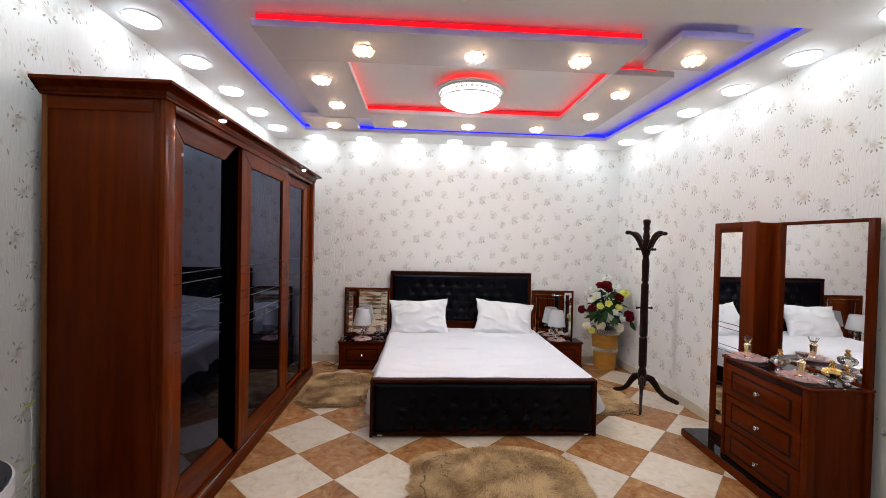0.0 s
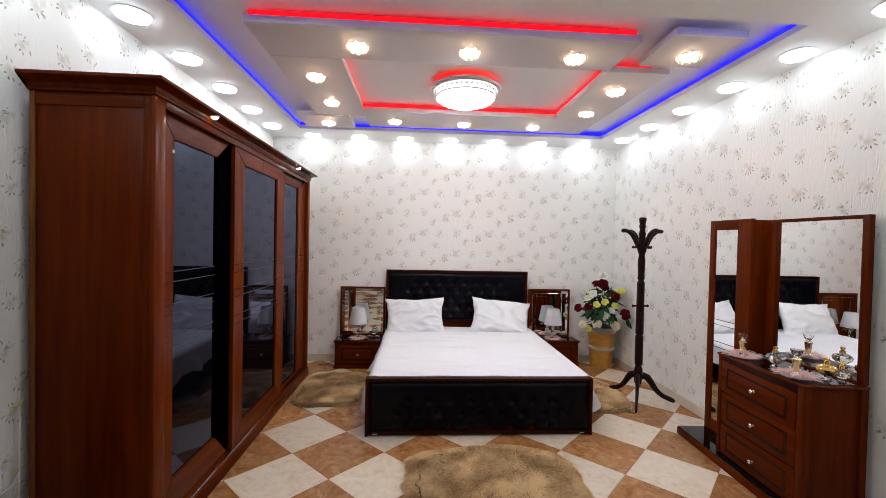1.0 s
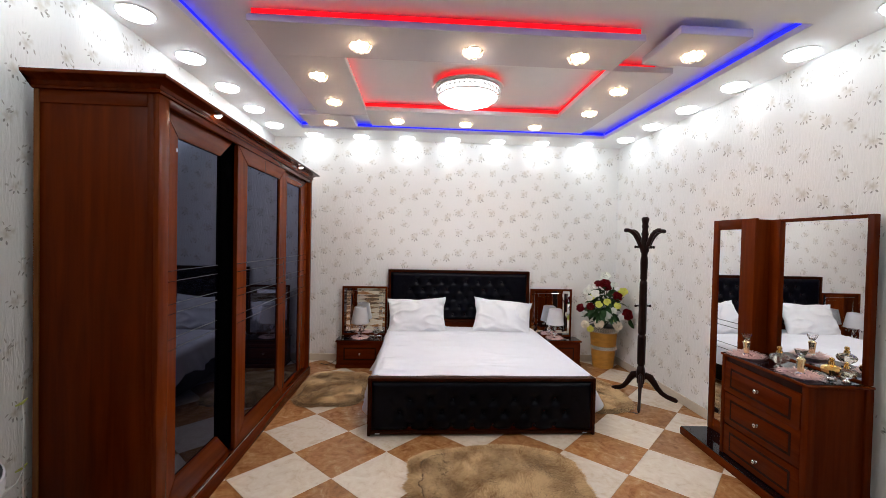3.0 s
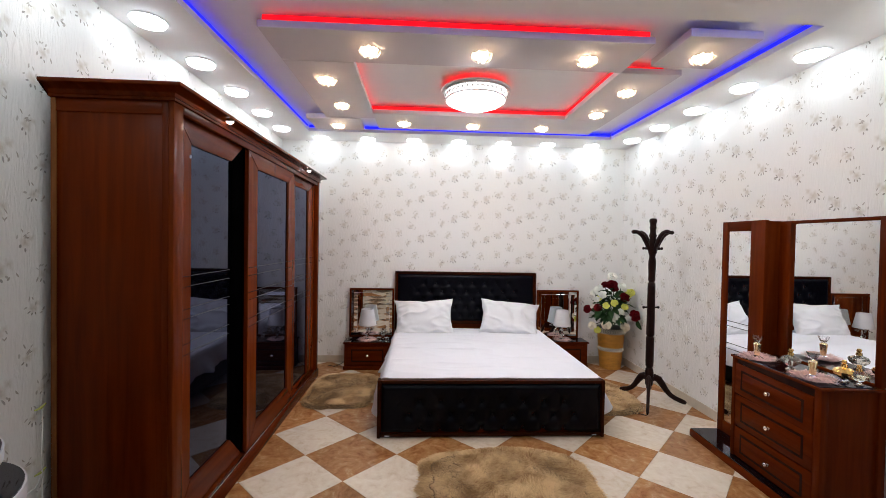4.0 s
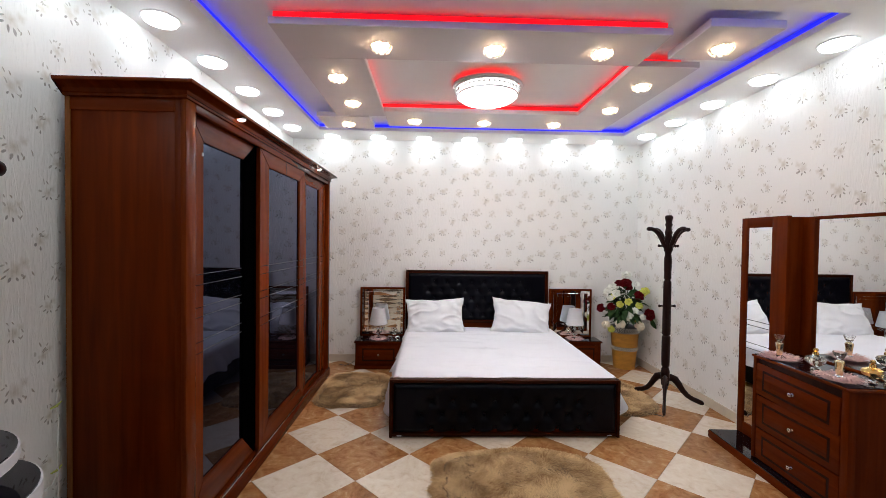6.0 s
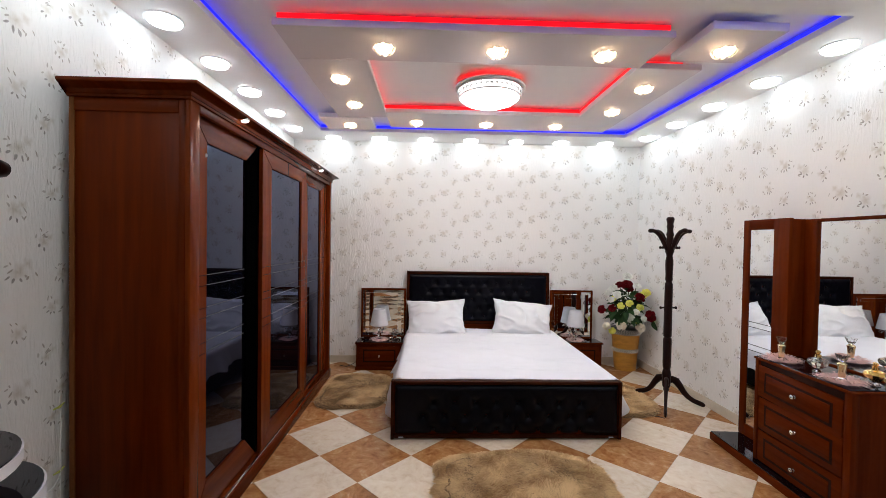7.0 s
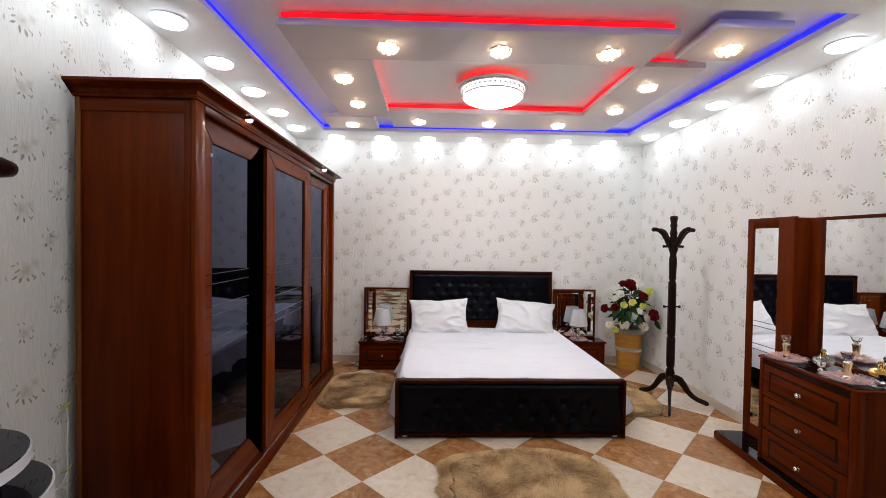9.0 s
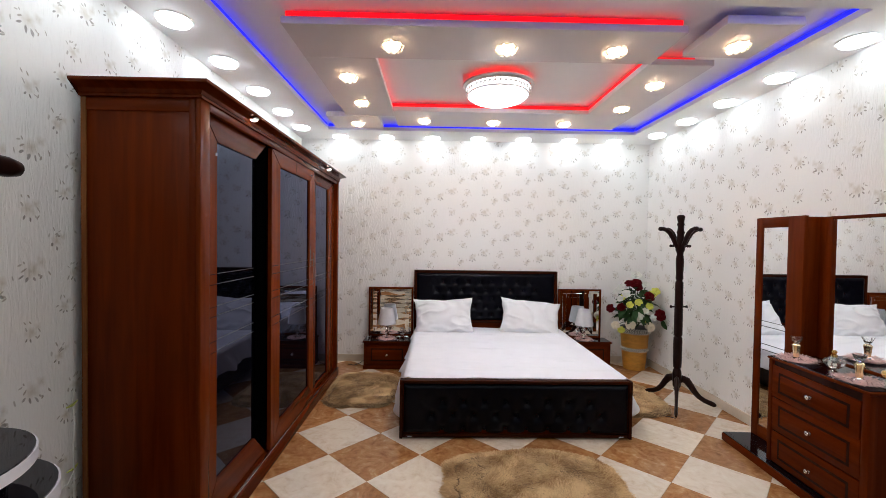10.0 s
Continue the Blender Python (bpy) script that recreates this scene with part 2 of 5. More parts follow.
WOOD_EDGE = wood_mat("worn_wood_edge", (0.12, 0.04, 0.012), (0.26, 0.10, 0.03))
BED_WOOD = wood_mat("dark_bed_wood", (0.022, 0.0045, 0.0012), (0.052, 0.0105, 0.0028), axis=0)
RACK_WOOD = wood_mat("dark_turned_wood", (0.010, 0.0045, 0.004), (0.026, 0.010, 0.008), rough=0.3, coat=0.12)
LEATHER = plain("black_leather", (0.0018, 0.0018, 0.0044), 0.30, vary=0.15, scale=25, bump=0.15, bscale=320, spec=0.11)
SHEET = plain("white_sheet", (0.70, 0.70, 0.755), 0.8, vary=0.03, scale=10, bump=0.12, bscale=500)
PILLOW = plain("pillow_cotton", (0.76, 0.76, 0.79), 0.8, vary=0.03, scale=10, bump=0.12, bscale=500)
MIRROR = mirror_mat("mirror_glass")
# flat black without gloss, standing in for the dark recess at the first door
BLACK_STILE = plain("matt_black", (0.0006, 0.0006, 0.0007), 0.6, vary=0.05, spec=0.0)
BLACK_GLASS = plain("black_glass", (0.0025, 0.0025, 0.0045), 0.0, vary=0.02, scale=3, spec=0.7)
BLACK_GLASS.node_tree.nodes["Principled BSDF"].inputs["Specular Tint"].default_value = (0.66, 0.74, 1.0, 1)


def dark_glass_mat(name):
    """Back-painted dark glass: black below, a bluish gloss that grows towards grazing angles."""
    m, n, l, b = mat(name)
    n.remove(b)
    df, gl, fr, mx = n.new("ShaderNodeBsdfDiffuse"), n.new("ShaderNodeBsdfGlossy"), n.new("ShaderNodeFresnel"), n.new("ShaderNodeMixShader")
    df.inputs[0].default_value, gl.inputs[0].default_value = (0.002, 0.002, 0.004, 1), (0.66, 0.72, 1.0, 1)
    gl.inputs["Roughness"].default_value, fr.inputs[0].default_value = 0.015, 1.48
    l.new(fr.outputs[0], mx.inputs[0]), l.new(df.outputs[0], mx.inputs[1]), l.new(gl.outputs[0], mx.inputs[2])
    l.new(mx.outputs[0], n["Material Output"].inputs[0])
    return m


DOOR_GLASS = dark_glass_mat("wardrobe_glass")
CHROME = mirror_mat("chrome", (0.75, 0.75, 0.76), 0.14)
GOLD = mirror_mat("gold", (0.85, 0.58, 0.20), 0.14)
CRYSTAL = clear("crystal")


# ---- making meshes ----
def part(name, bm, material, parent=None, label="", smooth=0.0):
    """Link a bmesh as one mesh object, under a thing or a part."""
    me = bpy.data.meshes.new(name)
    bm.normal_update()
    bm.to_mesh(me)
    bm.free()
    for q in (material if isinstance(material, (list, tuple)) else [material]):
        me.materials.append(q)
    if smooth:
        me.shade_smooth()
        me.set_sharp_from_angle(angle=radians(smooth))
    ob = new(name, me)
    if parent is not None:
        ob.parent = parent
    return tagged(ob, label)


def thing(name, at, label, category, group="", turn=0.0):
    ob = new(name)
    ob.empty_display_size = 0.1
    ob.matrix_basis = pose(*at, 0, 0, turn)
    return tagged(ob, label, category, group)


def box(x0, x1, y0, y1, z0, z1, bevel=0.0, bm=None, seg=2):
    bm = bm or bmesh.new()
    r = bmesh.ops.create_cube(bm, size=1.0, matrix=Matrix.LocRotScale(((x0 + x1) / 2, (y0 + y1) / 2, (z0 + z1) / 2), None, (abs(x1 - x0), abs(y1 - y0), abs(z1 - z0))))
    if bevel:
        es = list({e for v in r["verts"] for e in v.link_edges})
        bmesh.ops.bevel(bm, geom=es, offset=bevel, segments=seg, profile=0.5, affect="EDGES")
    return bm


def lathe(profile, seg=24, bm=None, m=None):
    """Turn (radius, height) pairs round z."""
    bm = bm or bmesh.new()
    rings = []
    for r, z in profile:
        rings.append([bm.verts.new((r * math.cos(2 * math.pi * k / seg), r * math.sin(2 * math.pi * k / seg), z)) for k in range(seg)] if r > 1e-6 else [bm.verts.new((0, 0, z))])
    made = [v for q in rings for v in q]
    for a, c in zip(rings, rings[1:]):
        for k in range(seg):
            j = (k + 1) % seg
            f = [a[k % len(a)], a[j % len(a)], c[j % len(c)], c[k % len(c)]]
            f = [v for i, v in enumerate(f) if v not in f[:i]]
            if len(f) > 2:
                bm.faces.new(f)
    for q, flip in ((rings[0], True), (rings[-1], False)):
        if len(q) > 1:
            bm.faces.new(q[::-1] if flip else q)
    if m is not None:
        bmesh.ops.transform(bm, matrix=m, verts=made)
    return bm


def tube(points, radius, seg=8, bm=None, flat=1.0):
    """A round bar through points; radius may be one number or one for each point."""
    bm = bm or bmesh.new()
    pts = [Vector(p) for p in points]
    rad = radius if isinstance(radius, (list, tuple)) else [radius] * len(pts)
    rings = []
    up = Vector((0.13, 0.21, 0.97))
    for i, p in enumerate(pts):
        d = (pts[min(i + 1, len(pts) - 1)] - pts[max(i - 1, 0)]).normalized()
        a = d.cross(up).normalized()
        c = a.cross(d)
        rings.append([bm.verts.new(p + rad[i] * (math.cos(2 * math.pi * k / seg) * a + flat * math.sin(2 * math.pi * k / seg) * c)) for k in range(seg)])
    for a, c in zip(rings, rings[1:]):
        for k in range(seg):
            bm.faces.new((a[k], a[(k + 1) % seg], c[(k + 1) % seg], c[k]))
    bm.faces.new(rings[0][::-1]), bm.faces.new(rings[-1])
    return bm


def prism(outline, z0, z1, bm=None, bevel=0.0):
    """A flat outline raised from z0 to z1."""
    bm = bm or bmesh.new()
    lo = [bm.verts.new((x, y, z0)) for x, y in outline]
    hi = [bm.verts.new((x, y, z1)) for x, y in outline]
    k = len(outline)
    bm.faces.new(lo[::-1])
    top = bm.faces.new(hi)
    for i in range(k):
        bm.faces.new((lo[i], lo[(i + 1) % k], hi[(i + 1) % k], hi[i]))
    if bevel:
        bmesh.ops.bevel(bm, geom=list(top.edges), offset=bevel, segments=2, profile=0.5, affect="EDGES")
    return bm


# ---- the room ----
def structure(name, bm, material, label, category, smooth=0.0):
    return tagged(part(name, bm, material, None, label, smooth), kind="structure", category=category)


structure("wall_north", box(XL - 0.2, XR + 0.2, YB, YB + 0.2, -0.05, 3.0), PAPER_X, "white embossed wallpaper wall with small leaf sprigs", "wall")
structure("wall_east", box(XR, XR + 0.2, YF, YB, -0.05, 3.0), PAPER_Y, "white embossed wallpaper wall with small leaf sprigs", "wall")
structure("wall_west", box(XL - 0.2, XL, YF, YB, -0.05, 3.0), PAPER_Y, "white embossed wallpaper wall with small leaf sprigs", "wall")
# unseen; dark colour chosen so camera-facing surfaces reflect a dim room
structure("wall_south", box(XL - 0.2, XR + 0.2, YF - 0.2, YF, -0.05, 3.0), TAUPE, "unseen wall closing the room, dark taupe to dim reflections", "wall")
structure("baseboard", box(XL, XR, YB - 0.012, YB, 0.0, 0.085, 0.004), SKIRT, "cream tiled skirting along the wallpaper wall", "baseboard")
structure("baseboard", box(XR - 0.012, XR, YF, YB - 0.012, 0.0, 0.085, 0.004), SKIRT, "cream tiled skirting along the wallpaper wall", "baseboard")
structure("baseboard", box(XL, XL + 0.012, YF, YB - 0.012, 0.0, 0.085, 0.004), SKIRT, "cream tiled skirting along the wallpaper wall", "baseboard")

structure("ceiling", box(XL - 0.2, XR + 0.2, YF - 0.2, YB + 0.2, ZM, ZM + 0.12), PAINT, "smooth white painted main ceiling", "ceiling")
x0, x1, y0, y1 = RING
LIP = 0.038                                    # thickness of the plasterboard lip; the gap above it holds the light strip
cove = 0.16
structure("ceiling_ring", box(XL, x0 - cove, YF, YB, ZR, ZM), PAINT, "white lowered ceiling border with recessed lights", "ceiling")
structure("ceiling_ring", box(x1 + cove, XR, YF, YB, ZR, ZM), PAINT, "white lowered ceiling border with recessed lights", "ceiling")
structure("ceiling_ring", box(x0 - cove, x1 + cove, y1 + cove, YB, ZR, ZM), PAINT, "white lowered ceiling border with recessed lights", "ceiling")
structure("ceiling_ring", box(x0 - cove, x1 + cove, YF, y0 - cove, ZR, ZM), PAINT, "white lowered ceiling border with recessed lights", "ceiling")
for a in ((x0 - cove, x0, y0 - cove, y1 + cove), (x1, x1 + cove, y0 - cove, y1 + cove), (x0, x1, y1, y1 + cove), (x0, x1, y0 - cove, y0)):
    structure("ceiling_lip", box(*a, ZR, ZR + LIP), PAINT, "white plasterboard lip hiding a blue light strip", "ceiling")

RED = glow("red_strip", (1.0, 0.001, 0.004), RED_POWER)
BLUE = glow("blue_strip", (0.012, 0.014, 1.0), BLUE_POWER)


def strip(x0, x1, y0, y1, z, material, label):
    ob = part("light_strip", box(x0, x1, y0, y1, z, z + 0.032, 0.004, seg=2), material, None, label)
    return tagged(ob, category="light strip", group="light strips in the ceiling")


d = 0.008
zs = ZR + LIP + 0.0005
strip(x0 - d - 0.012, x0 - d, y0, y1, zs, BLUE, "blue light strip hidden behind the ceiling lip")
strip(x1 + d, x1 + d + 0.012, y0, y1, zs, BLUE, "blue light strip hidden behind the ceiling lip")
strip(x0, x1, y1 + d, y1 + d + 0.012, zs, BLUE, "blue light strip hidden behind the ceiling lip")
# front run is unseen, added so the slabs' front faces turn lilac
strip(x0, x1, y0 - d - 0.012, y0 - d, zs, BLUE, "blue light strip hidden behind the ceiling lip")

# hanging plasterboard slabs, held by hangers, with red strips on their upper faces
ZS, THICK = 2.708, 0.042
SLABS = [(-0.165, 2.16, -0.49, -0.065), (-0.165, 0.31, -0.065, 1.20), (0.31, 2.60, 1.04, 1.55), (2.15, 2.60, -0.065, 1.04), (2.29, 2.72, -0.62, -0.21), (-0.36, 0.15, 1.205, 1.62)]
sl = [structure("hanging_slab", box(a, c, e, f, ZS - (0.012 if k > 3 else 0), ZS + THICK - (0.006 if k > 3 else 0), 0.003, seg=1), SLAB_SHADE_PAINT, "plasterboard slab hung below the ceiling, its shade painted pale mauve", "ceiling slab") for k, (a, c, e, f) in enumerate(SLABS)]
for (a, c, e, f) in SLABS:
    hb = bmesh.new()
    mx, my = (a + c) / 2, (e + f) / 2
    box(mx - 0.1, mx + 0.1, my - 0.02, my + 0.02, ZS + THICK - 0.006, ZM + 0.01, bm=hb)
    structure("slab_hanger", hb, PAINT, "short white hanger above a ceiling slab", "ceiling slab")
zr = ZS + THICK + 0.0005
strip(-0.14, 2.13, -0.484, -0.472, zr, RED, "red light strip on top of a hanging ceiling slab")
strip(0.284, 0.298, -0.05, 1.064, zr, RED, "red light strip on top of a hanging ceiling slab")
strip(0.30, 2.158, 1.050, 1.064, zr, RED, "red light strip on top of a hanging ceiling slab")
strip(2.160, 2.174, -0.02, 1.064, zr, RED, "red light strip on top of a hanging ceiling slab")
strip(2.19, 2.50, -0.012, 0.0, zr, RED, "red light strip on top of a hanging ceiling slab")


# ---- lamps in the ceiling ----
SPOT_GLOW = glow("spot_glow", (0.90, 0.98, 1.0), SPOT_POWER)
WARM_GLOW = glow("warm_glow", (1.0, 0.70, 0.44), WARM_POWER)
DOME_GLOW = glow("dome_glow", (0.97, 0.985, 1.0), DOME_POWER)
FITTING = plain("white_fitting", (0.8, 0.8, 0.8), 0.35, vary=0.02)


def recessed_light():
    t = thing("recessed_light", (0, 0, 0), "round white recessed ceiling light, lit", "ceiling light", "recessed lights along the ceiling border")
    part("trim_ring", lathe([(0.085, 0.0), (0.097, -0.001), (0.099, -0.004), (0.094, -0.007), (0.086, -0.006), (0.085, -0.003)], 32), FITTING, t, smooth=40)
    part("diffuser", lathe([(0.0, -0.031), (0.050, -0.0298), (0.070, -0.027), (0.080, -0.022), (0.0842, -0.014), (0.0845, -0.001), (0.0, -0.001)], 32), SPOT_GLOW, t, "glowing white domed diffuser", 60)
    return t


FROST = clear("frosted_crystal", (1.0, 0.93, 0.82), 0.35)


def crystal_spot():
    t = thing("crystal_spotlight", (0, 0, 0), "small crystal flower spotlight glowing warm, in the ceiling slab", "spotlight", "warm spotlights in the ceiling slabs")
    part("collar", lathe([(0.02, 0.0), (0.058, 0.0), (0.061, -0.004), (0.056, -0.008), (0.02, -0.006)], 24), CHROME, t, smooth=40)
    bm = bmesh.new()
    for k in range(8):
        a = 2 * math.pi * k / 8
        m = Matrix.Translation((0.054 * math.cos(a), 0.054 * math.sin(a), -0.022)) @ Matrix.Rotation(a, 4, "Z") @ Matrix.Rotation(radians(38), 4, "Y") @ Matrix.Diagonal((0.012, 0.021, 0.026, 1))
        bmesh.ops.create_icosphere(bm, subdivisions=1, radius=1.0, matrix=m)
    part("crystal_petals", bm, FROST, t, "faceted frosted crystal petals")
    part("bulb", lathe([(0.0, -0.034), (0.024, -0.031), (0.042, -0.021), (0.047, -0.012), (0.043, -0.0065), (0.0, -0.0065)], 20), WARM_GLOW, t, "warm glowing bulb", smooth=60)
    return t


# unseen additions that brighten the walls: rows at -1.27, -3.6, side runs' near ends
spots = [(-0.41 + 0.5425 * k, 2.05) for k in range(7)] + [(-0.41 + 0.5425 * k, y) for y in (-1.27, -3.6) for k in range(7)] + [(3.19, 1.73 - 0.5425 * k) for k in range(12)] + [(-0.75, 1.675 - 0.5425 * k) for k in range(12)]
first = recessed_light()
first.matrix_basis = pose(*spots[0], ZR)
for x, y in spots[1:]:
    copy_thing(first, pose(x, y, ZR))
warm = [(0.443, -0.265), (1.15, -0.26), (1.84, -0.255), (0.063, 0.24), (0.065, 0.805), (0.59, 1.31), (1.295, 1.33), (2.012, 1.335), (2.375, 0.832), (2.372, 0.27)]
first = crystal_spot()
first.matrix_basis = pose(*warm[0], ZS)
for x, y in warm[1:]:
    copy_thing(first, pose(x, y, ZS, 0, 0, 20 * x))
for x, y in ((2.52, -0.385), (-0.09, 1.41)):
    copy_thing(first, pose(x, y, ZS - 0.012, 0, 0, 15))

# ---- central ceiling lamp ----
DOME_C = (1.215, 0.50)
BAND_GLOW = glow("band_glow", (1.0, 0.97, 0.95), 0.75)
dome = thing("ceiling_lamp", (*DOME_C, ZM), "round crystal-beaded ceiling lamp, lit white, red glow behind", "ceiling lamp")
part("stem", lathe([(0.0, -0.055), (0.09, -0.055), (0.09, 0.0), (0.0, 0.0)], 24), PAINT, dome)
part("base_plate", lathe([(0.0, -0.060), (0.284, -0.060), (0.289, -0.051), (0.284, -0.042), (0.0, -0.042)], 48), FITTING, dome, smooth=40)
part("red_ring", lathe([(0.228, -0.0415), (0.238, -0.0415), (0.238, -0.036), (0.228, -0.036)], 48), RED, dome, "glowing red light ring")
part("glass_bowl", lathe([(0.232, -0.122), (0.224, -0.138), (0.202, -0.155), (0.162, -0.170), (0.11, -0.181), (0.05, -0.187), (0.0, -0.188)][::-1], 48), DOME_GLOW, dome, "glowing frosted glass bowl", smooth=60)
for k, (z, r) in enumerate(((-0.066, 0.262), (-0.122, 0.246))):
    bm = bmesh.new()
    n = 44
    tube([(r * math.cos(2 * math.pi * i / n), r * math.sin(2 * math.pi * i / n), z) for i in range(n + 1)], 0.006, 6, bm)
    part("chrome_hoop", bm, CHROME, dome, smooth=60)
part("glass_band", lathe([(0.236, -0.124), (0.250, -0.066)], 48), BAND_GLOW, dome, "lit white glass band", smooth=60)
bm = bmesh.new()
for i in range(40):
    a = 2 * math.pi * i / 40
    m = Matrix.Translation((0.255 * math.cos(a), 0.255 * math.sin(a), -0.094)) @ Matrix.Rotation(a, 4, "Z") @ Matrix.Diagonal((0.006, 0.011, 0.016, 1))
    bmesh.ops.create_icosphere(bm, subdivisions=1, radius=1, matrix=m)
tagged(part("crystal_band", bm, CRYSTAL, dome, "ring of clear crystal beads"), kind="stuff")
bm = bmesh.new()
for i in range(40):
    a = 2 * math.pi * (i + 0.5) / 40
    m = Matrix.Translation((0.250 * math.cos(a), 0.250 * math.sin(a), -0.088)) @ Matrix.Rotation(a, 4, "Z") @ Matrix.Rotation(radians(45), 4, "X") @ Matrix.Diagonal((0.005, 0.0075, 0.0075, 1))
    bmesh.ops.create_cube(bm, size=2, matrix=m)
tagged(part("chrome_band", bm, CHROME, dome), kind="stuff")

# ---- wardrobe ----
WX, WY0, WY1, WZ = -0.341, -0.955, 1.69, 2.128
wardrobe = thing("wardrobe", (XL + 0.043, (WY0 + WY1) / 2, 0), "large mahogany sliding-door wardrobe with dark glass panels", "wardrobe")
OX, OY = XL + 0.043, (WY0 + WY1) / 2


def wpart(name, b, material, parent=wardrobe, label="", bevel=0.003, smooth=35):
    """A board of the wardrobe, given in the room's coordinates."""
    x0, x1, y0, y1, z0, z1 = b
    return part(name, box(x0 - OX, x1 - OX, y0 - OY, y1 - OY, z0, z1, bevel), material, parent, label, smooth)


wpart("side_panel", (OX, WX - 0.05, WY0 + 0.012, WY0 + 0.030, 0.0, WZ), WOOD)
wpart("side_panel", (OX, WX - 0.05, WY1 - 0.030, WY1 - 0.002, 0.0, WZ), WOOD)
wpart("side_stile", (WX - 0.055, WX - 0.026, WY0 + 0.004, WY0 + 0.03, 0.0, WZ), WOOD)
wpart("corner_post", (WX - 0.026, WX, WY0, WY0 + 0.082, 0.0, WZ), WOOD_LIT, bevel=0.008)
wpart("corner_post", (WX - 0.05, WX, WY1 - 0.06, WY1, 0.0, WZ), WOOD_LIT)
wpart("side_rail", (OX + 0.02, WX - 0.056, WY0 + 0.006, WY0 + 0.0125, WZ - 0.062, WZ), WOOD_X)
wpart("back_strip", (OX, OX + 0.022, WY0 + 0.002, WY0 + 0.0125, 0.0, WZ), WOOD_EDGE, label="paler worn edge strip")
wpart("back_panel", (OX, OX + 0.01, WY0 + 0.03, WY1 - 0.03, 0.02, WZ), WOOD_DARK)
wpart("header_rail", (WX - 0.03, WX - 0.002, WY0 + 0.082, WY1 - 0.06, WZ - 0.04, WZ + 0.01), WOOD_Y)
wpart("plinth", (OX + 0.02, WX + 0.012, WY0 + 0.006, WY1 - 0.004, 0.0, 0.085), WOOD_Y)
wpart("floor_track", (WX - 0.014, WX + 0.002, WY0 + 0.085, WY1 - 0.062, 0.085, 0.095), CHROME, label="thin metal floor track", bevel=0.001)
wpart("top_board", (OX, WX - 0.03, WY0 + 0.031, WY1 - 0.031, WZ - 0.02, WZ), WOOD_DARK)


def crown(profile):
    """The cornice: a profile (outward, height) carried round the three free sides with mitred corners."""
    bm = bmesh.new()
    rings = []
    for o, z in profile:
        rings.append([bm.verts.new(v) for v in ((0.0, WY0 - o - OY, z), (WX + o - OX, WY0 - o - OY, z), (WX + o - OX, WY1 + o - OY, z), (0.0, WY1 + o - OY, z))])
    for a, c in zip(rings, rings[1:]):
        for k in range(3):
            bm.faces.new((a[k], a[k + 1], c[k + 1], c[k]))
    bm.faces.new(rings[-1])
    bm.faces.new(rings[0][::-1])
    for q in (0, 3):
        bm.faces.new([r[q] for r in rings] if q else [r[q] for r in rings][::-1])
    bmesh.ops.recalc_face_normals(bm, faces=bm.faces)
    return bm


part("cornice", crown([(0.0, WZ - 0.004), (0.008, WZ - 0.002), (0.010, WZ + 0.008), (0.006, WZ + 0.014), (0.012, WZ + 0.030), (0.026, WZ + 0.038), (0.046, WZ + 0.044), (0.060, WZ + 0.047), (0.063, WZ + 0.050), (0.063, WZ + 0.061), (0.059, WZ + 0.064)]), WOOD_Y, wardrobe, smooth=25)


def sliding_door(y0, y1, x, z0, z1, g0, g1, h0, h1, dark_side=False):
    th = 0.026
    outer = [(y0, z0), (y1, z0), (y1, z1), (y0, z1)]
    inner = [(g0, h0), (g1, h0), (g1, h1), (g0, h1)]
    names = ("bottom_rail", "stile", "top_rail", "stile")
    panel = part("door", box(x - 0.016 - OX, x - 0.012 - OX, g0 - 0.006 - OY, g1 + 0.006 - OY, h0 - 0.006, h1 + 0.006), DOOR_GLASS, wardrobe, "sliding door with dark reflective glass")
    for k in range(4):
        j = (k + 1) % 4
        b2 = bmesh.new()
        quad = [outer[k], outer[j], inner[j], inner[k]]
        cy, cz = sum(p[0] for p in quad) / 4, sum(p[1] for p in quad) / 4
        s = 0.0012
        quad = [(p[0] + (s if p[0] < cy else -s) * 0.7, p[1] + (s if p[1] < cz else -s) * 0.7) for p in quad]
        lo = [b2.verts.new((x - th - OX, p[0] - OY, p[1])) for p in quad]
        hi = [b2.verts.new((x - OX, p[0] - OY, p[1])) for p in quad]
        b2.faces.new(lo), b2.faces.new(hi[::-1])
        for i in range(4):
            b2.faces.new((lo[i], hi[i], hi[(i + 1) % 4], lo[(i + 1) % 4]))
        bmesh.ops.recalc_face_normals(b2, faces=b2.faces)
        bmesh.ops.bevel(b2, geom=b2.edges[:], offset=0.0025, segments=2, affect="EDGES")
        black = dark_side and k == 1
        part(names[k], b2, BLACK_STILE if black else (WOOD_LIT if k % 2 else WOOD_Y), panel, "black stile, recess shade in its colour" if black else "", 35)
    # thin engraved lines that cross the frame and the glass
    for z in (1.315, 1.263, 1.151, 1.102, 0.978, 0.923):
        part("engraved_line", tube([(x - 0.011 - OX, g0 - OY, z), (x - 0.011 - OX, g1 - OY, z)], 0.0021, 5), LINE, panel)
        for e0, e1 in ((y0 + 0.01, g0), (g1, y1 - 0.01)):
            if not (dark_side and e0 == g1):
                part("engraved_line", tube([(x + 0.0002 - OX, e0 - OY, z), (x + 0.0002 - OX, e1 - OY, z)], 0.0021, 5), WOOD_DARK, panel)
    return panel


LINE = plain("etched_line", (0.050, 0.050, 0.058), 0.5, spec=0.2)
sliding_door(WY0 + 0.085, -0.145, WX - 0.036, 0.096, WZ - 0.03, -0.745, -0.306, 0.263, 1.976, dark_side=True)
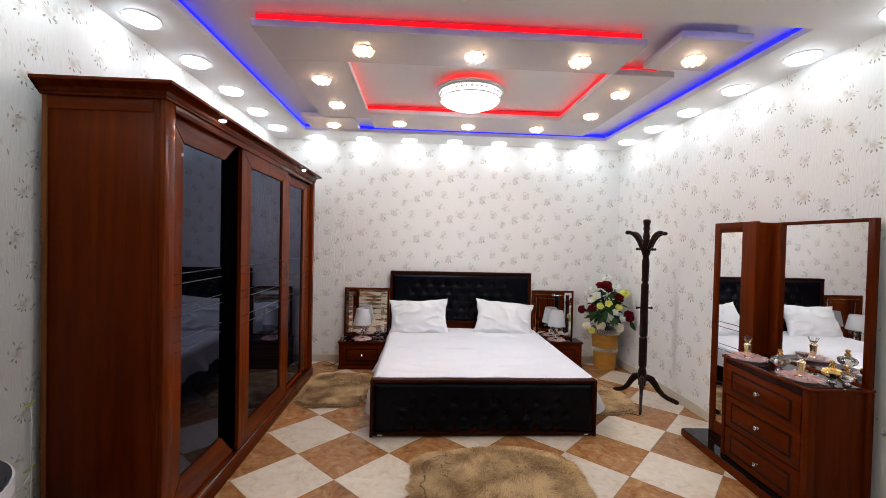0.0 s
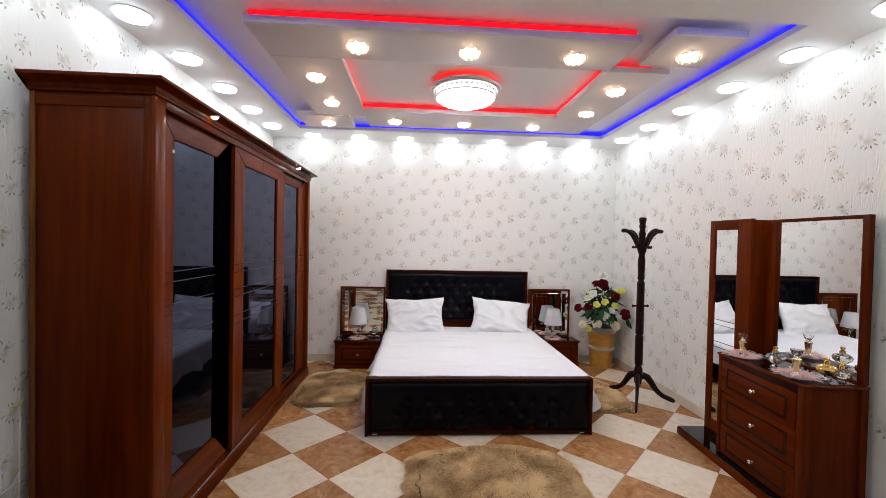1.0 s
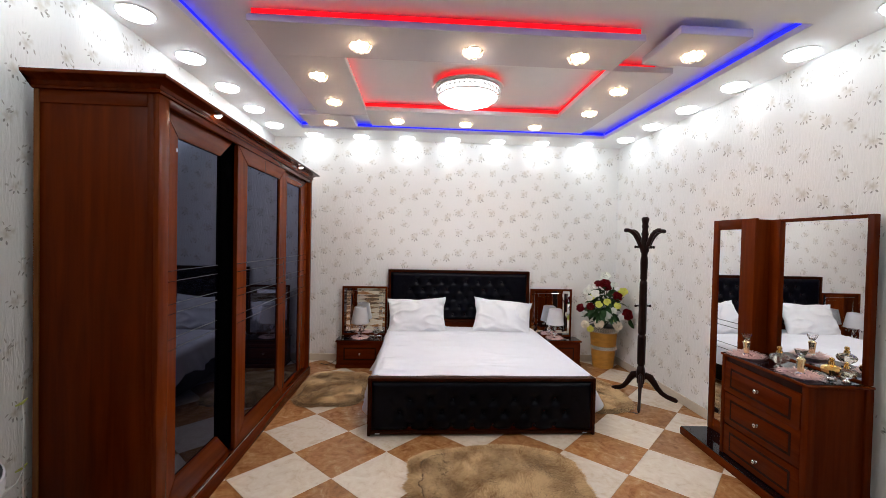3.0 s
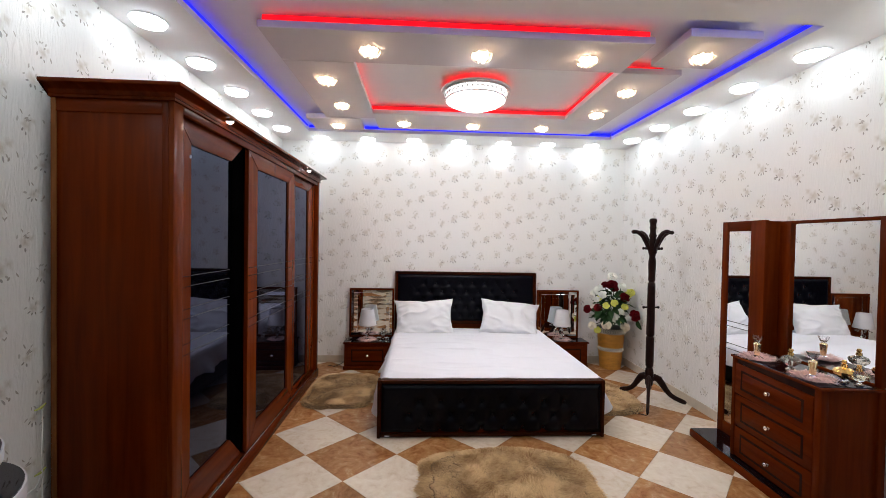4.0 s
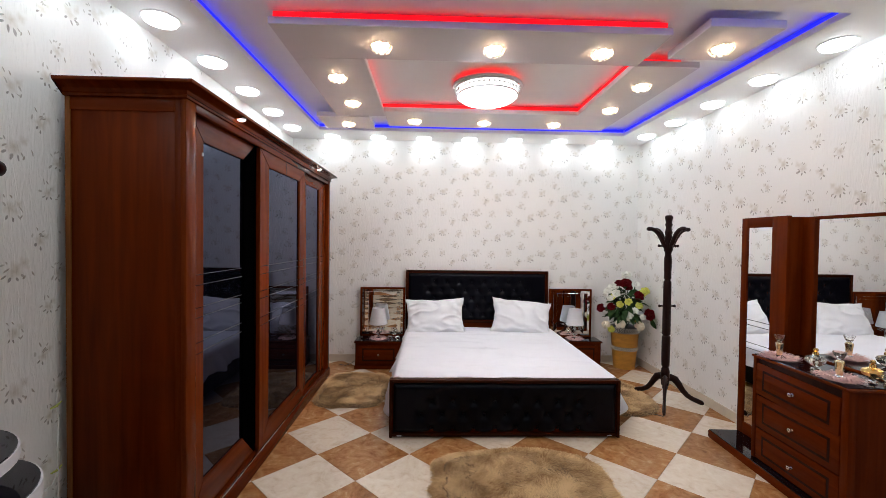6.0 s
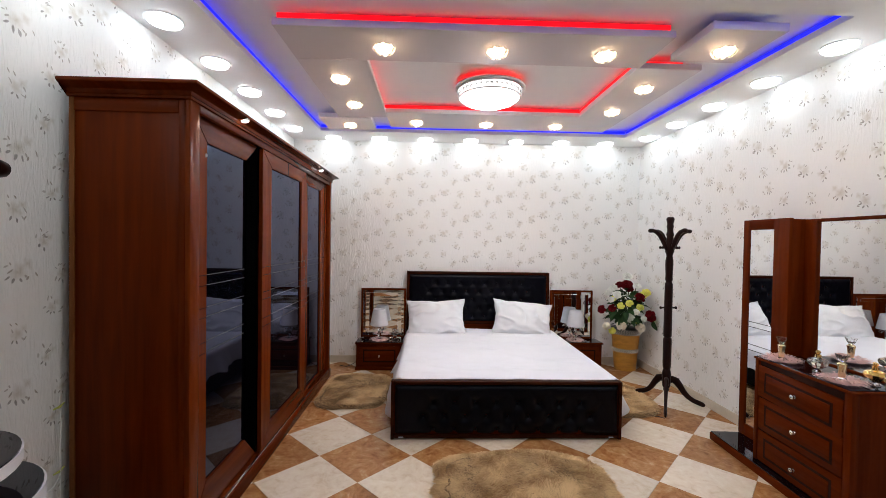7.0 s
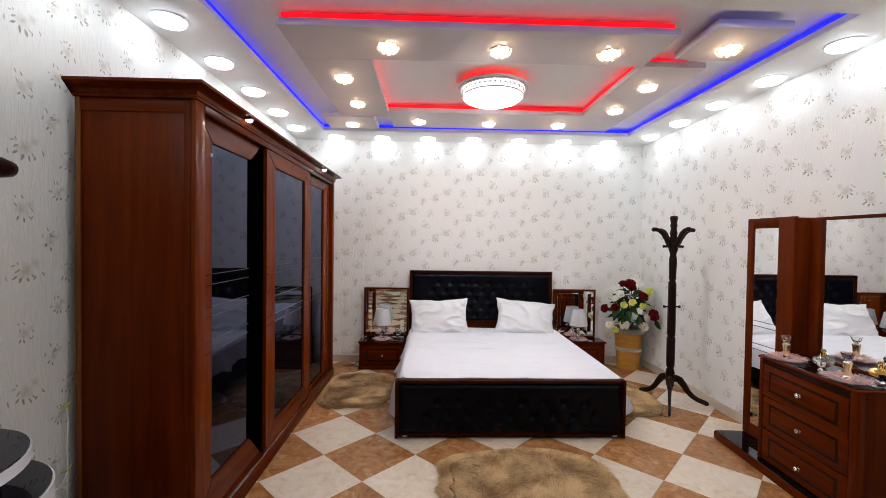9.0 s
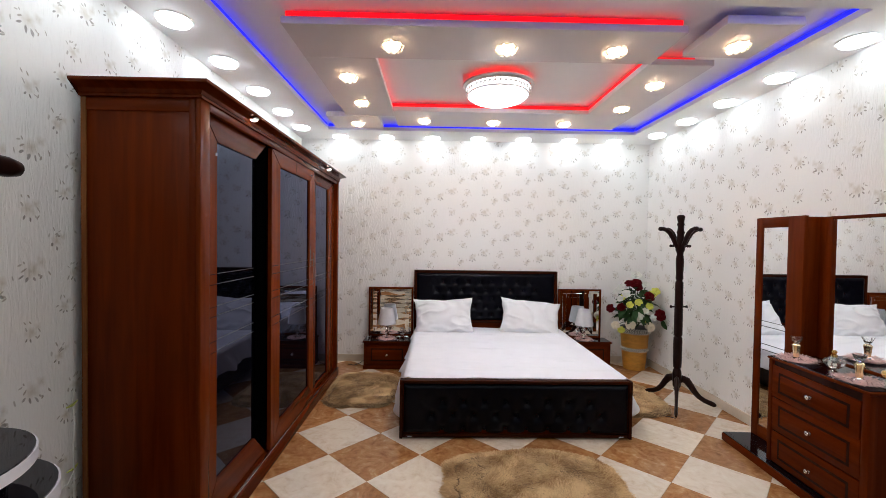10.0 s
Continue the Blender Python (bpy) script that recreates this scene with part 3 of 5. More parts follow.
sliding_door(-0.138, 0.800, WX - 0.006, 0.096, WZ - 0.042, 0.015, 0.665, 0.235, 1.985)
sliding_door(0.765, WY1 - 0.062, WX - 0.036, 0.096, WZ - 0.03, 0.955, 1.385, 0.13, 2.0)
# dark sheet behind the doors, standing in for the shade inside
wpart("inner_shade_board", (WX - 0.09, WX - 0.08, WY0 + 0.09, WY1 - 0.07, 0.09, WZ - 0.03), WOOD_DARK)


wpart("door_seam", (WX - 0.0065, WX - 0.0050, 0.338, 0.342, 1.99, WZ - 0.045), WOOD_DARK, bevel=0)
wpart("lock_button", (WX - 0.040, WX - 0.030, -0.763, -0.754, 1.905, 1.922), PILLOW, label="tiny white lock button")


def cornice_light(y):
    t = thing("cornice_light", (WX + 0.040, y, WZ + 0.0415), "small chrome eyeball light under the wardrobe cornice, lit", "spotlight", "lights under the wardrobe cornice")
    part("chrome_ring", lathe([(0.018, 0.0), (0.026, -0.001), (0.027, -0.006), (0.020, -0.010), (0.018, -0.006)], 20), CHROME, t, smooth=40)
    part("bulb", lathe([(0.0, -0.020), (0.012, -0.017), (0.018, -0.009), (0.018, -0.002), (0.0, -0.002)], 16), WARM_SMALL, t, "glowing bulb", smooth=60)


WARM_SMALL = glow("cornice_glow", (1.0, 0.9, 0.82), 14.0)
cornice_light(-0.505)
cornice_light(1.105)

# ---- bed ----
BX0, BX1, BY0, BY1 = 0.470, 2.240, 0.225, 2.185
bed = thing("bed", ((BX0 + BX1) / 2, BY0, 0), "double bed with black button-tufted leather headboard and footboard", "bed")
BCX = (BX0 + BX1) / 2


def bpart(name, b, material, parent=bed, label="", bevel=0.004):
    x0, x1, y0, y1, z0, z1 = b
    return part(name, box(x0 - BCX, x1 - BCX, y0 - BY0, y1 - BY0, z0, z1, bevel), material, parent, label, 35)


def tufted(x0, x1, z0, z1, y, depth, cols, rows, sx, sz, zc):
    """A padded panel that faces -y, pulled in at buttons set in a diamond pattern."""
    bm = bmesh.new()
    nx, nz = int((x1 - x0) / 0.011), int((z1 - z0) / 0.011)
    cx = (x0 + x1) / 2
    pts = [(cx + (i - (cols - 1 - (r % 2 == 0)) / 2) * sx, zc - r * sz) for r in range(rows) for i in range(cols - (r % 2 == 0))]
    P = np.array(pts)
    grid = []
    for k in range(nz + 1):
        row = []
        for i in range(nx + 1):
            x, z = x0 + (x1 - x0) * i / nx, z0 + (z1 - z0) * k / nz
            edge = min(x - x0, x1 - x, z - z0, z1 - z)
            h = depth * min(1.0, max(edge, 0.0) / 0.035) ** 0.5
            d2 = ((P - (x, z)) ** 2).sum(1)
            dm = float(d2.min())
            h -= 0.024 * math.exp(-dm / 0.034 ** 2)
            if dm < (sx * 0.8) ** 2:
                p = ((x - P[0, 0]) / sx + (z - P[0, 1]) / (2 * sz))
                q = ((x - P[0, 0]) / sx - (z - P[0, 1]) / (2 * sz))
                for s in (p, q):
                    f = abs(s - round(s)) * sx
                    h -= 0.004 * math.exp(-(f / 0.012) ** 2)
            h += 0.002 * noise.noise(Vector((x * 6, z * 6, y)))
            row.append(bm.verts.new((x - BCX, y - h - BY0, z)))
        grid.append(row)
    for k in range(nz):
        for i in range(nx):
            bm.faces.new((grid[k][i], grid[k][i + 1], grid[k + 1][i + 1], grid[k + 1][i]))
    return bm, pts


def board(name, x0, x1, y0, y1, z0, z1, rim, foot, tuft, shine):
    b = bpart(name, (x0 + rim * 0.5, x1 - rim * 0.5, y0 + 0.018, y1, z0, z1 - rim * 0.5), WOOD_X, label="wooden board with a padded black leather front")
    bpart("stile", (x0, x0 + rim, y0, y1 + 0.002, 0.0, z1), BED_WOOD, b)
    bpart("stile", (x1 - rim, x1, y0, y1 + 0.002, 0.0, z1), BED_WOOD, b)
    bpart("top_rail", (x0 + rim, x1 - rim, y0, y1 + 0.002, z1 - rim, z1), BED_WOOD, b)
    bpart("bottom_rail", (x0 + rim, x1 - rim, y0, y1, foot, foot + rim), BED_WOOD, b)
    bm, pts = tufted(x0 + rim + 0.002, x1 - rim - 0.002, foot + rim + 0.002, z1 - rim - 0.002, y0 + 0.024, 0.032, *tuft)
    pad = part("leather_pad", bm, LEATHER, b, "black leather with sunken buttons", 80)
    for x, z in pts:
        if foot + rim + 0.02 < z < z1 - rim - 0.02:
            bt = bmesh.new()
            bmesh.ops.create_uvsphere(bt, u_segments=10, v_segments=6, radius=1, matrix=Matrix.Translation((x - BCX, y0 + 0.0075 - BY0, z)) @ Matrix.Diagonal((0.012, 0.006, 0.012, 1)))
            part("button", bt, LEATHER, pad, smooth=80)
    return b


board("footboard", BX0, BX1, BY0, BY0 + 0.062, 0.012, 0.444, 0.024, 0.012, (9, 3, 0.161, 0.101, 0.279), 0)
board("headboard", BX0 + 0.004, BX1 - 0.022, 2.118, BY1, 0.10, 1.137, 0.026, 0.500, (9, 5, 0.150, 0.100, 1.00), 0)
for x in (BX0 + 0.06, BX1 - 0.10):
    part("maker_plate", box(x - BCX, x + 0.035 - BCX, -0.0015, 0.001, 0.016, 0.024), PILLOW, bed, "tiny pale plate")
bpart("side_board", (BX0 + 0.05, BX0 + 0.078, BY0 + 0.062, 2.118, 0.04, 0.30), LEATHER, label="black leather side rail")
bpart("side_board", (BX1 - 0.078, BX1 - 0.05, BY0 + 0.062, 2.118, 0.04, 0.30), LEATHER, label="black leather side rail")
bpart("mattress", (BX0 + 0.079, BX1 - 0.079, BY0 + 0.066, 2.09, 0.20, 0.438), SHEET, bevel=0.04, label="thick mattress under a white sheet")


def sheet_mesh():
    """A sheet over the mattress: flat with small creases on top, hanging in soft folds at both long sides."""
    bm = bmesh.new()
    y0, y1, half = 0.296, 2.075, 0.872
    ny, nu = 140, 110
    grid = []
    for k in range(ny + 1):
        y = y0 + (y1 - y0) * k / ny
        row = []
        for i in range(nu + 1):
            u = -1 + 2 * i / nu
            half = 0.862 if u < 0 else 0.896
            L = half + 0.43
            s = u * L
            a = abs(s)
            drop = 0.17 + 0.19 * math.exp(-((y - y0) / 0.26) ** 2)
            fold = noise.noise(Vector((y * 4.2, 1.3 if u > 0 else 7.7, 0.0))) + 0.5 * noise.noise(Vector((y * 10, 3.3 if u > 0 else 9.1, 0.0)))
            if a <= half - 0.04:
                x = s
                z = 0.447 + 0.0035 * noise.noise(Vector((s * 2.5, y * 3.1, 0.2))) + 0.009 * (1 - abs(noise.noise(Vector((s * 1.7 + y * 0.8, y * 4.5, 1.0))))) ** 6
                z += 0.012 * math.exp(-((y - 1.70) / 0.022) ** 2) * (0.6 + 0.4 * noise.noise(Vector((s * 3, 0, 5))))
                for yc, tilt, sc, width in ((0.80, 0.06, 0.45, 0.40), (1.12, -0.05, -0.30, 0.45), (0.55, 0.03, 0.10, 0.5)):
                    z += 0.007 * math.exp(-((y - yc - tilt * s) / 0.014) ** 2) * math.exp(-((s - sc) / width) ** 2)
                z += 0.003 * math.exp(-((s + 0.02) / 0.010) ** 2) + 0.0025 * math.exp(-((s - 0.42) / 0.010) ** 2)
                z -= 0.012 * max(0.0, (0.38 - y) / 0.08)
            else:
                v = (a - (half - 0.04)) / (L - half + 0.04)
                bend = min(v / 0.18, 1.0)
                x = half - 0.04 + 0.05 * math.sin(bend * math.pi / 2) + max(v - 0.12, 0) * (0.07 + 0.04 * fold + (0.13 if u > 0 else 0.03) * math.exp(-((y - y0 - 0.13) / 0.12) ** 2)) * (1 - 0.9 * math.exp(-((y - y0) / 0.055) ** 2))
                z = 0.447 - 0.05 * (1 - math.cos(bend * math.pi / 2)) - max(v - 0.13, 0) * (drop + 0.03 * fold) * 0.98
                x = math.copysign(x, s)
            back = 0.07 * max(0.0, (a - half + 0.04) / (L - half + 0.04)) * (y1 - y) / (y1 - y0)
            row.append(bm.verts.new((x, y + back - BY0, z)))
        grid.append(row)
    for k in range(ny):
        for i in range(nu):
            bm.faces.new((grid[k][i], grid[k][i + 1], grid[k + 1][i + 1], grid[k + 1][i]))
    return bm


sheet = tagged(part("bed_sheet", sheet_mesh(), SHEET, None, "plain white sheet spread over the mattress, hanging down", 80), category="sheet")
sheet.matrix_basis = Matrix.Translation((BCX, BY0, 0))
sol = sheet.modifiers.new("thickness", "SOLIDIFY")
sol.thickness, sol.offset = 0.003, 1


def pillow(w, h, t, seed):
    bm = bmesh.new()
    n = 44
    top, bot = [], []
    for side, rows in ((1, top), (-1, bot)):
        for j in range(n + 1):
            r = []
            for i in range(n + 1):
                u, v = -1 + 2 * i / n, -1 + 2 * j / n
                x = w / 2 * u * (1 - 0.11 * (1 - v ** 2) * abs(u) ** 3)
                y = h / 2 * v * (1 - 0.11 * (1 - u ** 2) * abs(v) ** 3)
                f = max(0.0, (1 - u ** 2)) ** 0.55 * max(0.0, (1 - v ** 2)) ** 0.55
                z = t / 2 * f * side
                z += side * f ** 0.5 * 0.02 * noise.noise(Vector((u * 1.5 + seed, v * 1.3, seed)))
                z += side * f ** 0.5 * 0.022 * (1 - abs(noise.noise(Vector((u * 1.1 + v * 0.9 + seed, v * 1.3 - u * 0.7, seed * 2))))) ** 7
                z += side * (1 - f) * f * 0.05 * noise.noise(Vector((u * 4.5 + seed, v * 4.5, 3.3 + seed)))
                if side < 0 and (i in (0, n) or j in (0, n)):
                    r.append(top[j][i])
                else:
                    r.append(bm.verts.new((x + 0.01 * noise.noise(Vector((seed, v * 3, 0))), y + 0.012 * noise.noise(Vector((u * 3, seed, 1))), z)))
            rows.append(r)
        for j in range(n):
            for i in range(n):
                f = (rows[j][i], rows[j][i + 1], rows[j + 1][i + 1], rows[j + 1][i])
                bm.faces.new(f if side > 0 else f[::-1])
    return bm


for x, tilt, turn, lean, seed, lab in ((0.835, 62, 2, 1.5, 1.7, "plump white pillow leaning on the black headboard"), (1.845, 58, -4, -6.0, 5.2, "white pillow with a faint pink tint leaning on the headboard")):
    p = tagged(part("pillow", pillow(0.71, 0.455, 0.185, seed), PILLOW, None, lab, 80), category="pillow", group="pillows on the bed")
    p.matrix_basis = pose(x, 1.925, 0.606, tilt, 0, turn) @ pose(0, 0, 0, 0, 0, lean)

# ---- nightstands ----
def knob(parent, m):
    k = part("knob", lathe([(0.006, 0.0), (0.006, 0.008), (0.013, 0.012), (0.015, 0.018), (0.011, 0.024), (0.0, 0.026)], 14, m=m), KNOB, parent, "small crystal and chrome knob", 60)
    part("knob_plate", lathe([(0.0, 0.0), (0.011, 0.0), (0.010, 0.003), (0.0, 0.003)], 14, m=m), CHROME, k, smooth=40)


KNOB = mirror_mat("knob_metal", (0.85, 0.83, 0.80), 0.08)
FACE_Y = Matrix.Rotation(radians(90), 4, "X")                # turned parts that point to -y


def drawer_front(parent, x0, x1, z0, z1, y, rim=0.05, at=None, label="wooden drawer front with a darker grooved border"):
    """A drawer front facing -y: raised rim, dark groove, flat field."""
    d = part("drawer", box(x0, x1, y, y + 0.018, z0, z1, 0.004), WOOD_X, parent, label, 35)
    part("groove", box(x0 + rim, x1 - rim, y - 0.0012, y + 0.002, z0 + rim * 0.7, z1 - rim * 0.7), WOOD_DARK, d)
    part("field", box(x0 + rim + 0.015, x1 - rim - 0.015, y - 0.004, y + 0.003, z0 + rim * 0.7 + 0.015, z1 - rim * 0.7 - 0.015, 0.004), WOOD_X, d, "", 35)
    knob(d, Matrix.Translation(((x0 + x1) / 2, y - 0.004, at or (z0 + z1) / 2)) @ FACE_Y)
    return d


def mirror_panel(parent, x0, x1, z0, z1, y, rim, bevel_lines=True):
    """A framed mirror facing -y."""
    mp = part("mirror", box(x0 + rim, x1 - rim, y + 0.006, y + 0.009, z0 + rim, z1 - rim), MIRROR, parent, "clear mirror in a dark wooden frame")
    for nm, b in (("frame_stile", (x0, x0 + rim, z0, z1)), ("frame_stile", (x1 - rim, x1, z0, z1)), ("frame_rail", (x0 + rim, x1 - rim, z1 - rim, z1)), ("frame_rail", (x0 + rim, x1 - rim, z0, z0 + rim))):
        part(nm, box(b[0], b[1], y, y + 0.022, b[2], b[3], 0.003), WOOD if "stile" in nm else WOOD_X, mp, "", 35)
    part("backing", box(x0 + 0.004, x1 - 0.004, y + 0.0215, y + 0.028, z0 + 0.004, z1 - 0.004), WOOD_DARK, mp)
    if bevel_lines:
        # bevelled strips of mirror, slightly tilted, one by one round the edge
        w = 0.045
        a0, a1, c0, c1 = x0 + rim + 0.03, x1 - rim - 0.03, z0 + rim + 0.02, z1 - rim - 0.03
        for b, ang in (((a0, a0 + w, c0, c1), (0, 0, 3)), ((a1 - w, a1, c0, c1), (0, 0, -3)), ((a0 + w, a1 - w, c1 - w, c1), (3, 0, 0))):
            st = part("bevelled_strip", box(-(b[1] - b[0]) / 2, (b[1] - b[0]) / 2, -0.0015, 0.0015, -(b[3] - b[2]) / 2, (b[3] - b[2]) / 2, 0.001, seg=1), MIRROR, mp)
            st.matrix_basis = pose((b[0] + b[1]) / 2, y + 0.003, (b[2] + b[3]) / 2, *ang)


def nightstand(x0, x1, y0, mx0, mx1, lab):
    t = thing("nightstand", ((x0 + x1) / 2, y0, 0), lab, "nightstand", "nightstands beside the bed")
    w = (x1 - x0) / 2
    dep = 2.165 - y0
    part("body", box(-w + 0.012, w - 0.012, 0.02, dep, 0.03, 0.305, 0.004), WOOD_X, t, smooth=35)
    part("plinth", box(-w + 0.004, w - 0.004, 0.008, dep, 0.0, 0.04, 0.004), WOOD_X, t, smooth=35)
    part("top", box(-w, w, 0.0, dep, 0.305, 0.322, 0.004), WOOD_X, t, smooth=35)
    part("glass_top", box(-w + 0.01, w - 0.01, 0.008, dep - 0.03, 0.3225, 0.3275, 0.002), BLACK_GLASS, t, "glossy black glass top")
    drawer_front(t, -w + 0.05, w - 0.05, 0.065, 0.275, 0.006, 0.045)
    c = (x0 + x1) / 2
    mirror_panel(t, mx0 - c, mx1 - c, 0.328, 0.925, 2.128 - y0, 0.024)
    return t


nightstand(-0.100, 0.462, 1.868, -0.075, 0.466, "low mahogany nightstand with black glass top and framed mirror")
nightstand(2.248, 2.826, 1.925, 2.236, 2.765, "low mahogany nightstand with mirror, beside the flower pot")


def table_lamp(x, y, z):
    t = thing("table_lamp", (x, y, z), "small table lamp, white pleated shade, clear crystal foot, unlit", "table lamp", "lamps on the nightstands")
    part("foot", lathe([(0.0, 0.0), (0.062, 0.0), (0.066, 0.006), (0.058, 0.014), (0.025, 0.020), (0.0, 0.022)], 28), CRYSTAL, t, "clear glass foot", 50)
    part("stem", lathe([(0.0, 0.020), (0.012, 0.022), (0.010, 0.04), (0.022, 0.055), (0.026, 0.072), (0.018, 0.088), (0.009, 0.10), (0.009, 0.112), (0.016, 0.12), (0.019, 0.13), (0.012, 0.142), (0.007, 0.15), (0.007, 0.20), (0.0, 0.20)], 20), CRYSTAL, t, "turned crystal stem", 50)
    part("collar", lathe([(0.010, 0.148), (0.014, 0.150), (0.014, 0.158), (0.010, 0.160)], 16), CHROME, t, smooth=40)
    bm = bmesh.new()
    n = 64
    ra = []
    for z0_, r0 in ((0.176, 0.104), (0.182, 0.105), (0.36, 0.072), (0.364, 0.072), (0.364, 0.069), (0.182, 0.101), (0.176, 0.101)):
        ra.append([bm.verts.new(((r0 + (0.0009 if i % 2 else -0.0009)) * math.cos(2 * math.pi * i / n), (r0 + (0.0009 if i % 2 else -0.0009)) * math.sin(2 * math.pi * i / n), z0_)) for i in range(n)])
    for a, c in zip(ra, ra[1:] + ra[:1]):
        for i in range(n):
            bm.faces.new((a[i], a[(i + 1) % n], c[(i + 1) % n], c[i]))
    bmesh.ops.recalc_face_normals(bm, faces=bm.faces)
    part("shade", bm, SHADE, t, "white pleated fabric shade", 30)
    bm = bmesh.new()
    for i in range(14):
        a = 2 * math.pi * i / 14
        bmesh.ops.create_icosphere(bm, subdivisions=1, radius=0.008, matrix=Matrix.Translation((0.075 * math.cos(a), 0.075 * math.sin(a), 0.135 + 0.006 * math.sin(3 * a))))
    part("bead_ring", bm, CRYSTAL, t, "ring of hanging crystal beads")
    bm = bmesh.new()
    for i in range(6):
        a = 2 * math.pi * i / 6
        tube([(0.007 * math.cos(a), 0.007 * math.sin(a), 0.155), (0.045 * math.cos(a), 0.045 * math.sin(a), 0.160), (0.075 * math.cos(a), 0.075 * math.sin(a), 0.142)], 0.002, 5, bm)
    part("bead_arms", bm, CHROME, t, "thin chrome arms")


SHADE = plain("shade_fabric", (0.72, 0.71, 0.74), 0.8, vary=0.04, scale=30, bump=0.1, bscale=300)


def feather_mat(x, y, z, rad, seed, lab):
    """A ring of soft pink feathers as a mat."""
    t = thing("feather_mat", (x, y, z), lab, "mat", "pink feather mats")
    r = random.Random(seed)
    part("felt", lathe([(0.0, 0.0), (rad * 0.62, 0.0), (rad * 0.60, 0.003), (0.0, 0.003)], 24), FEATHER, t)
    bm = bmesh.new()
    for i in range(520):
        a = r.uniform(0, 6.283)
        r0, L = rad * r.uniform(0.15, 0.6), rad * r.uniform(0.35, 0.62)
        up = r.uniform(0.0, 0.022)
        d = Vector((math.cos(a), math.sin(a), 0))
        s = Vector((-math.sin(a), math.cos(a), 0)) * r.uniform(0.0015, 0.0036)
        sw = Vector((-math.sin(a), math.cos(a), 0)) * r.uniform(-0.012, 0.012)
        p0 = d * r0 + Vector((0, 0, 0.003))
        p1 = d * (r0 + L * 0.5) + sw * 0.4 + Vector((0, 0, 0.008 + up))
        p2 = d * (r0 + L) + sw + Vector((0, 0, 0.004 + up * 0.6))
        v = [bm.verts.new(q) for q in (p0, p1 - s, p2, p1 + s)]
        bm.faces.new(v)
    tagged(part("feather_trim", bm, FEATHER, t, "fluffy pale pink feathers"), kind="stuff")
    return t


FEATHER = plain("pink_feather", (0.70, 0.46, 0.43), 0.9, vary=0.25, scale=60)
for (x, y) in ((0.165, 1.985), (2.520, 2.02)):
    feather_mat(x, y, 0.3278, 0.115, int(x * 10) + 3, "pale pink feather mat on the black glass nightstand top")
    table_lamp(x, y, 0.3312)


def glass_cup(x, y, z, lab):
    t = thing("glass_cup", (x, y, z), lab, "glass", "small glasses on the nightstand")
    part("bowl", lathe([(0.0, 0.0), (0.018, 0.0), (0.022, 0.01), (0.026, 0.05), (0.024, 0.05), (0.020, 0.012), (0.0, 0.008)], 16), CRYSTAL, t, smooth=50)
    part("rim", lathe([(0.0245, 0.048), (0.0268, 0.049), (0.0268, 0.052), (0.0245, 0.053)], 16), CHROME, t, smooth=50)


for x, y in ((-0.03, 1.90), (0.31, 1.91), (0.40, 1.90), (0.345, 2.03)):
    glass_cup(x, y, 0.3278, "small clear glass with a bright rim on the nightstand")

# ---- fur rugs ----
def fur_mat(name, c0, c1):
    m, n, l, b = mat(name)
    g, tc, no = n.new("ShaderNodeNewGeometry"), n.new("ShaderNodeTexCoord"), n.new("ShaderNodeTexNoise")
    no.inputs["Scale"].default_value, no.inputs["Detail"].default_value = 5.5, 5
    l.new(tc.outputs["Object"], no.inputs["Vector"])
    ad = n.new("ShaderNodeMath")
    ad.operation = "MULTIPLY_ADD"
    ad.inputs[1].default_value = 0.22
    l.new(g.outputs["Random Per Island"], ad.inputs[0]), l.new(no.outputs[0], ad.inputs[2])
    rp = n.new("ShaderNodeValToRGB")
    rp.color_ramp.elements[0].position, rp.color_ramp.elements[1].position = 0.42, 0.76
    rp.color_ramp.elements[0].color, rp.color_ramp.elements[1].color = (*c0, 1), (*c1, 1)
    l.new(ad.outputs[0], rp.inputs[0]), l.new(rp.outputs[0], b.inputs["Base Color"])
    b.inputs["Roughness"].default_value = 0.75
    b.inputs["Specular IOR Level"].default_value = 0.25
    return m


FUR = fur_mat("tan_fur", (0.24, 0.125, 0.044), (0.66, 0.45, 0.235))
HIDE = plain("hide", (0.16, 0.10, 0.05), 0.9, vary=0.2, scale=20, bump=0.3)


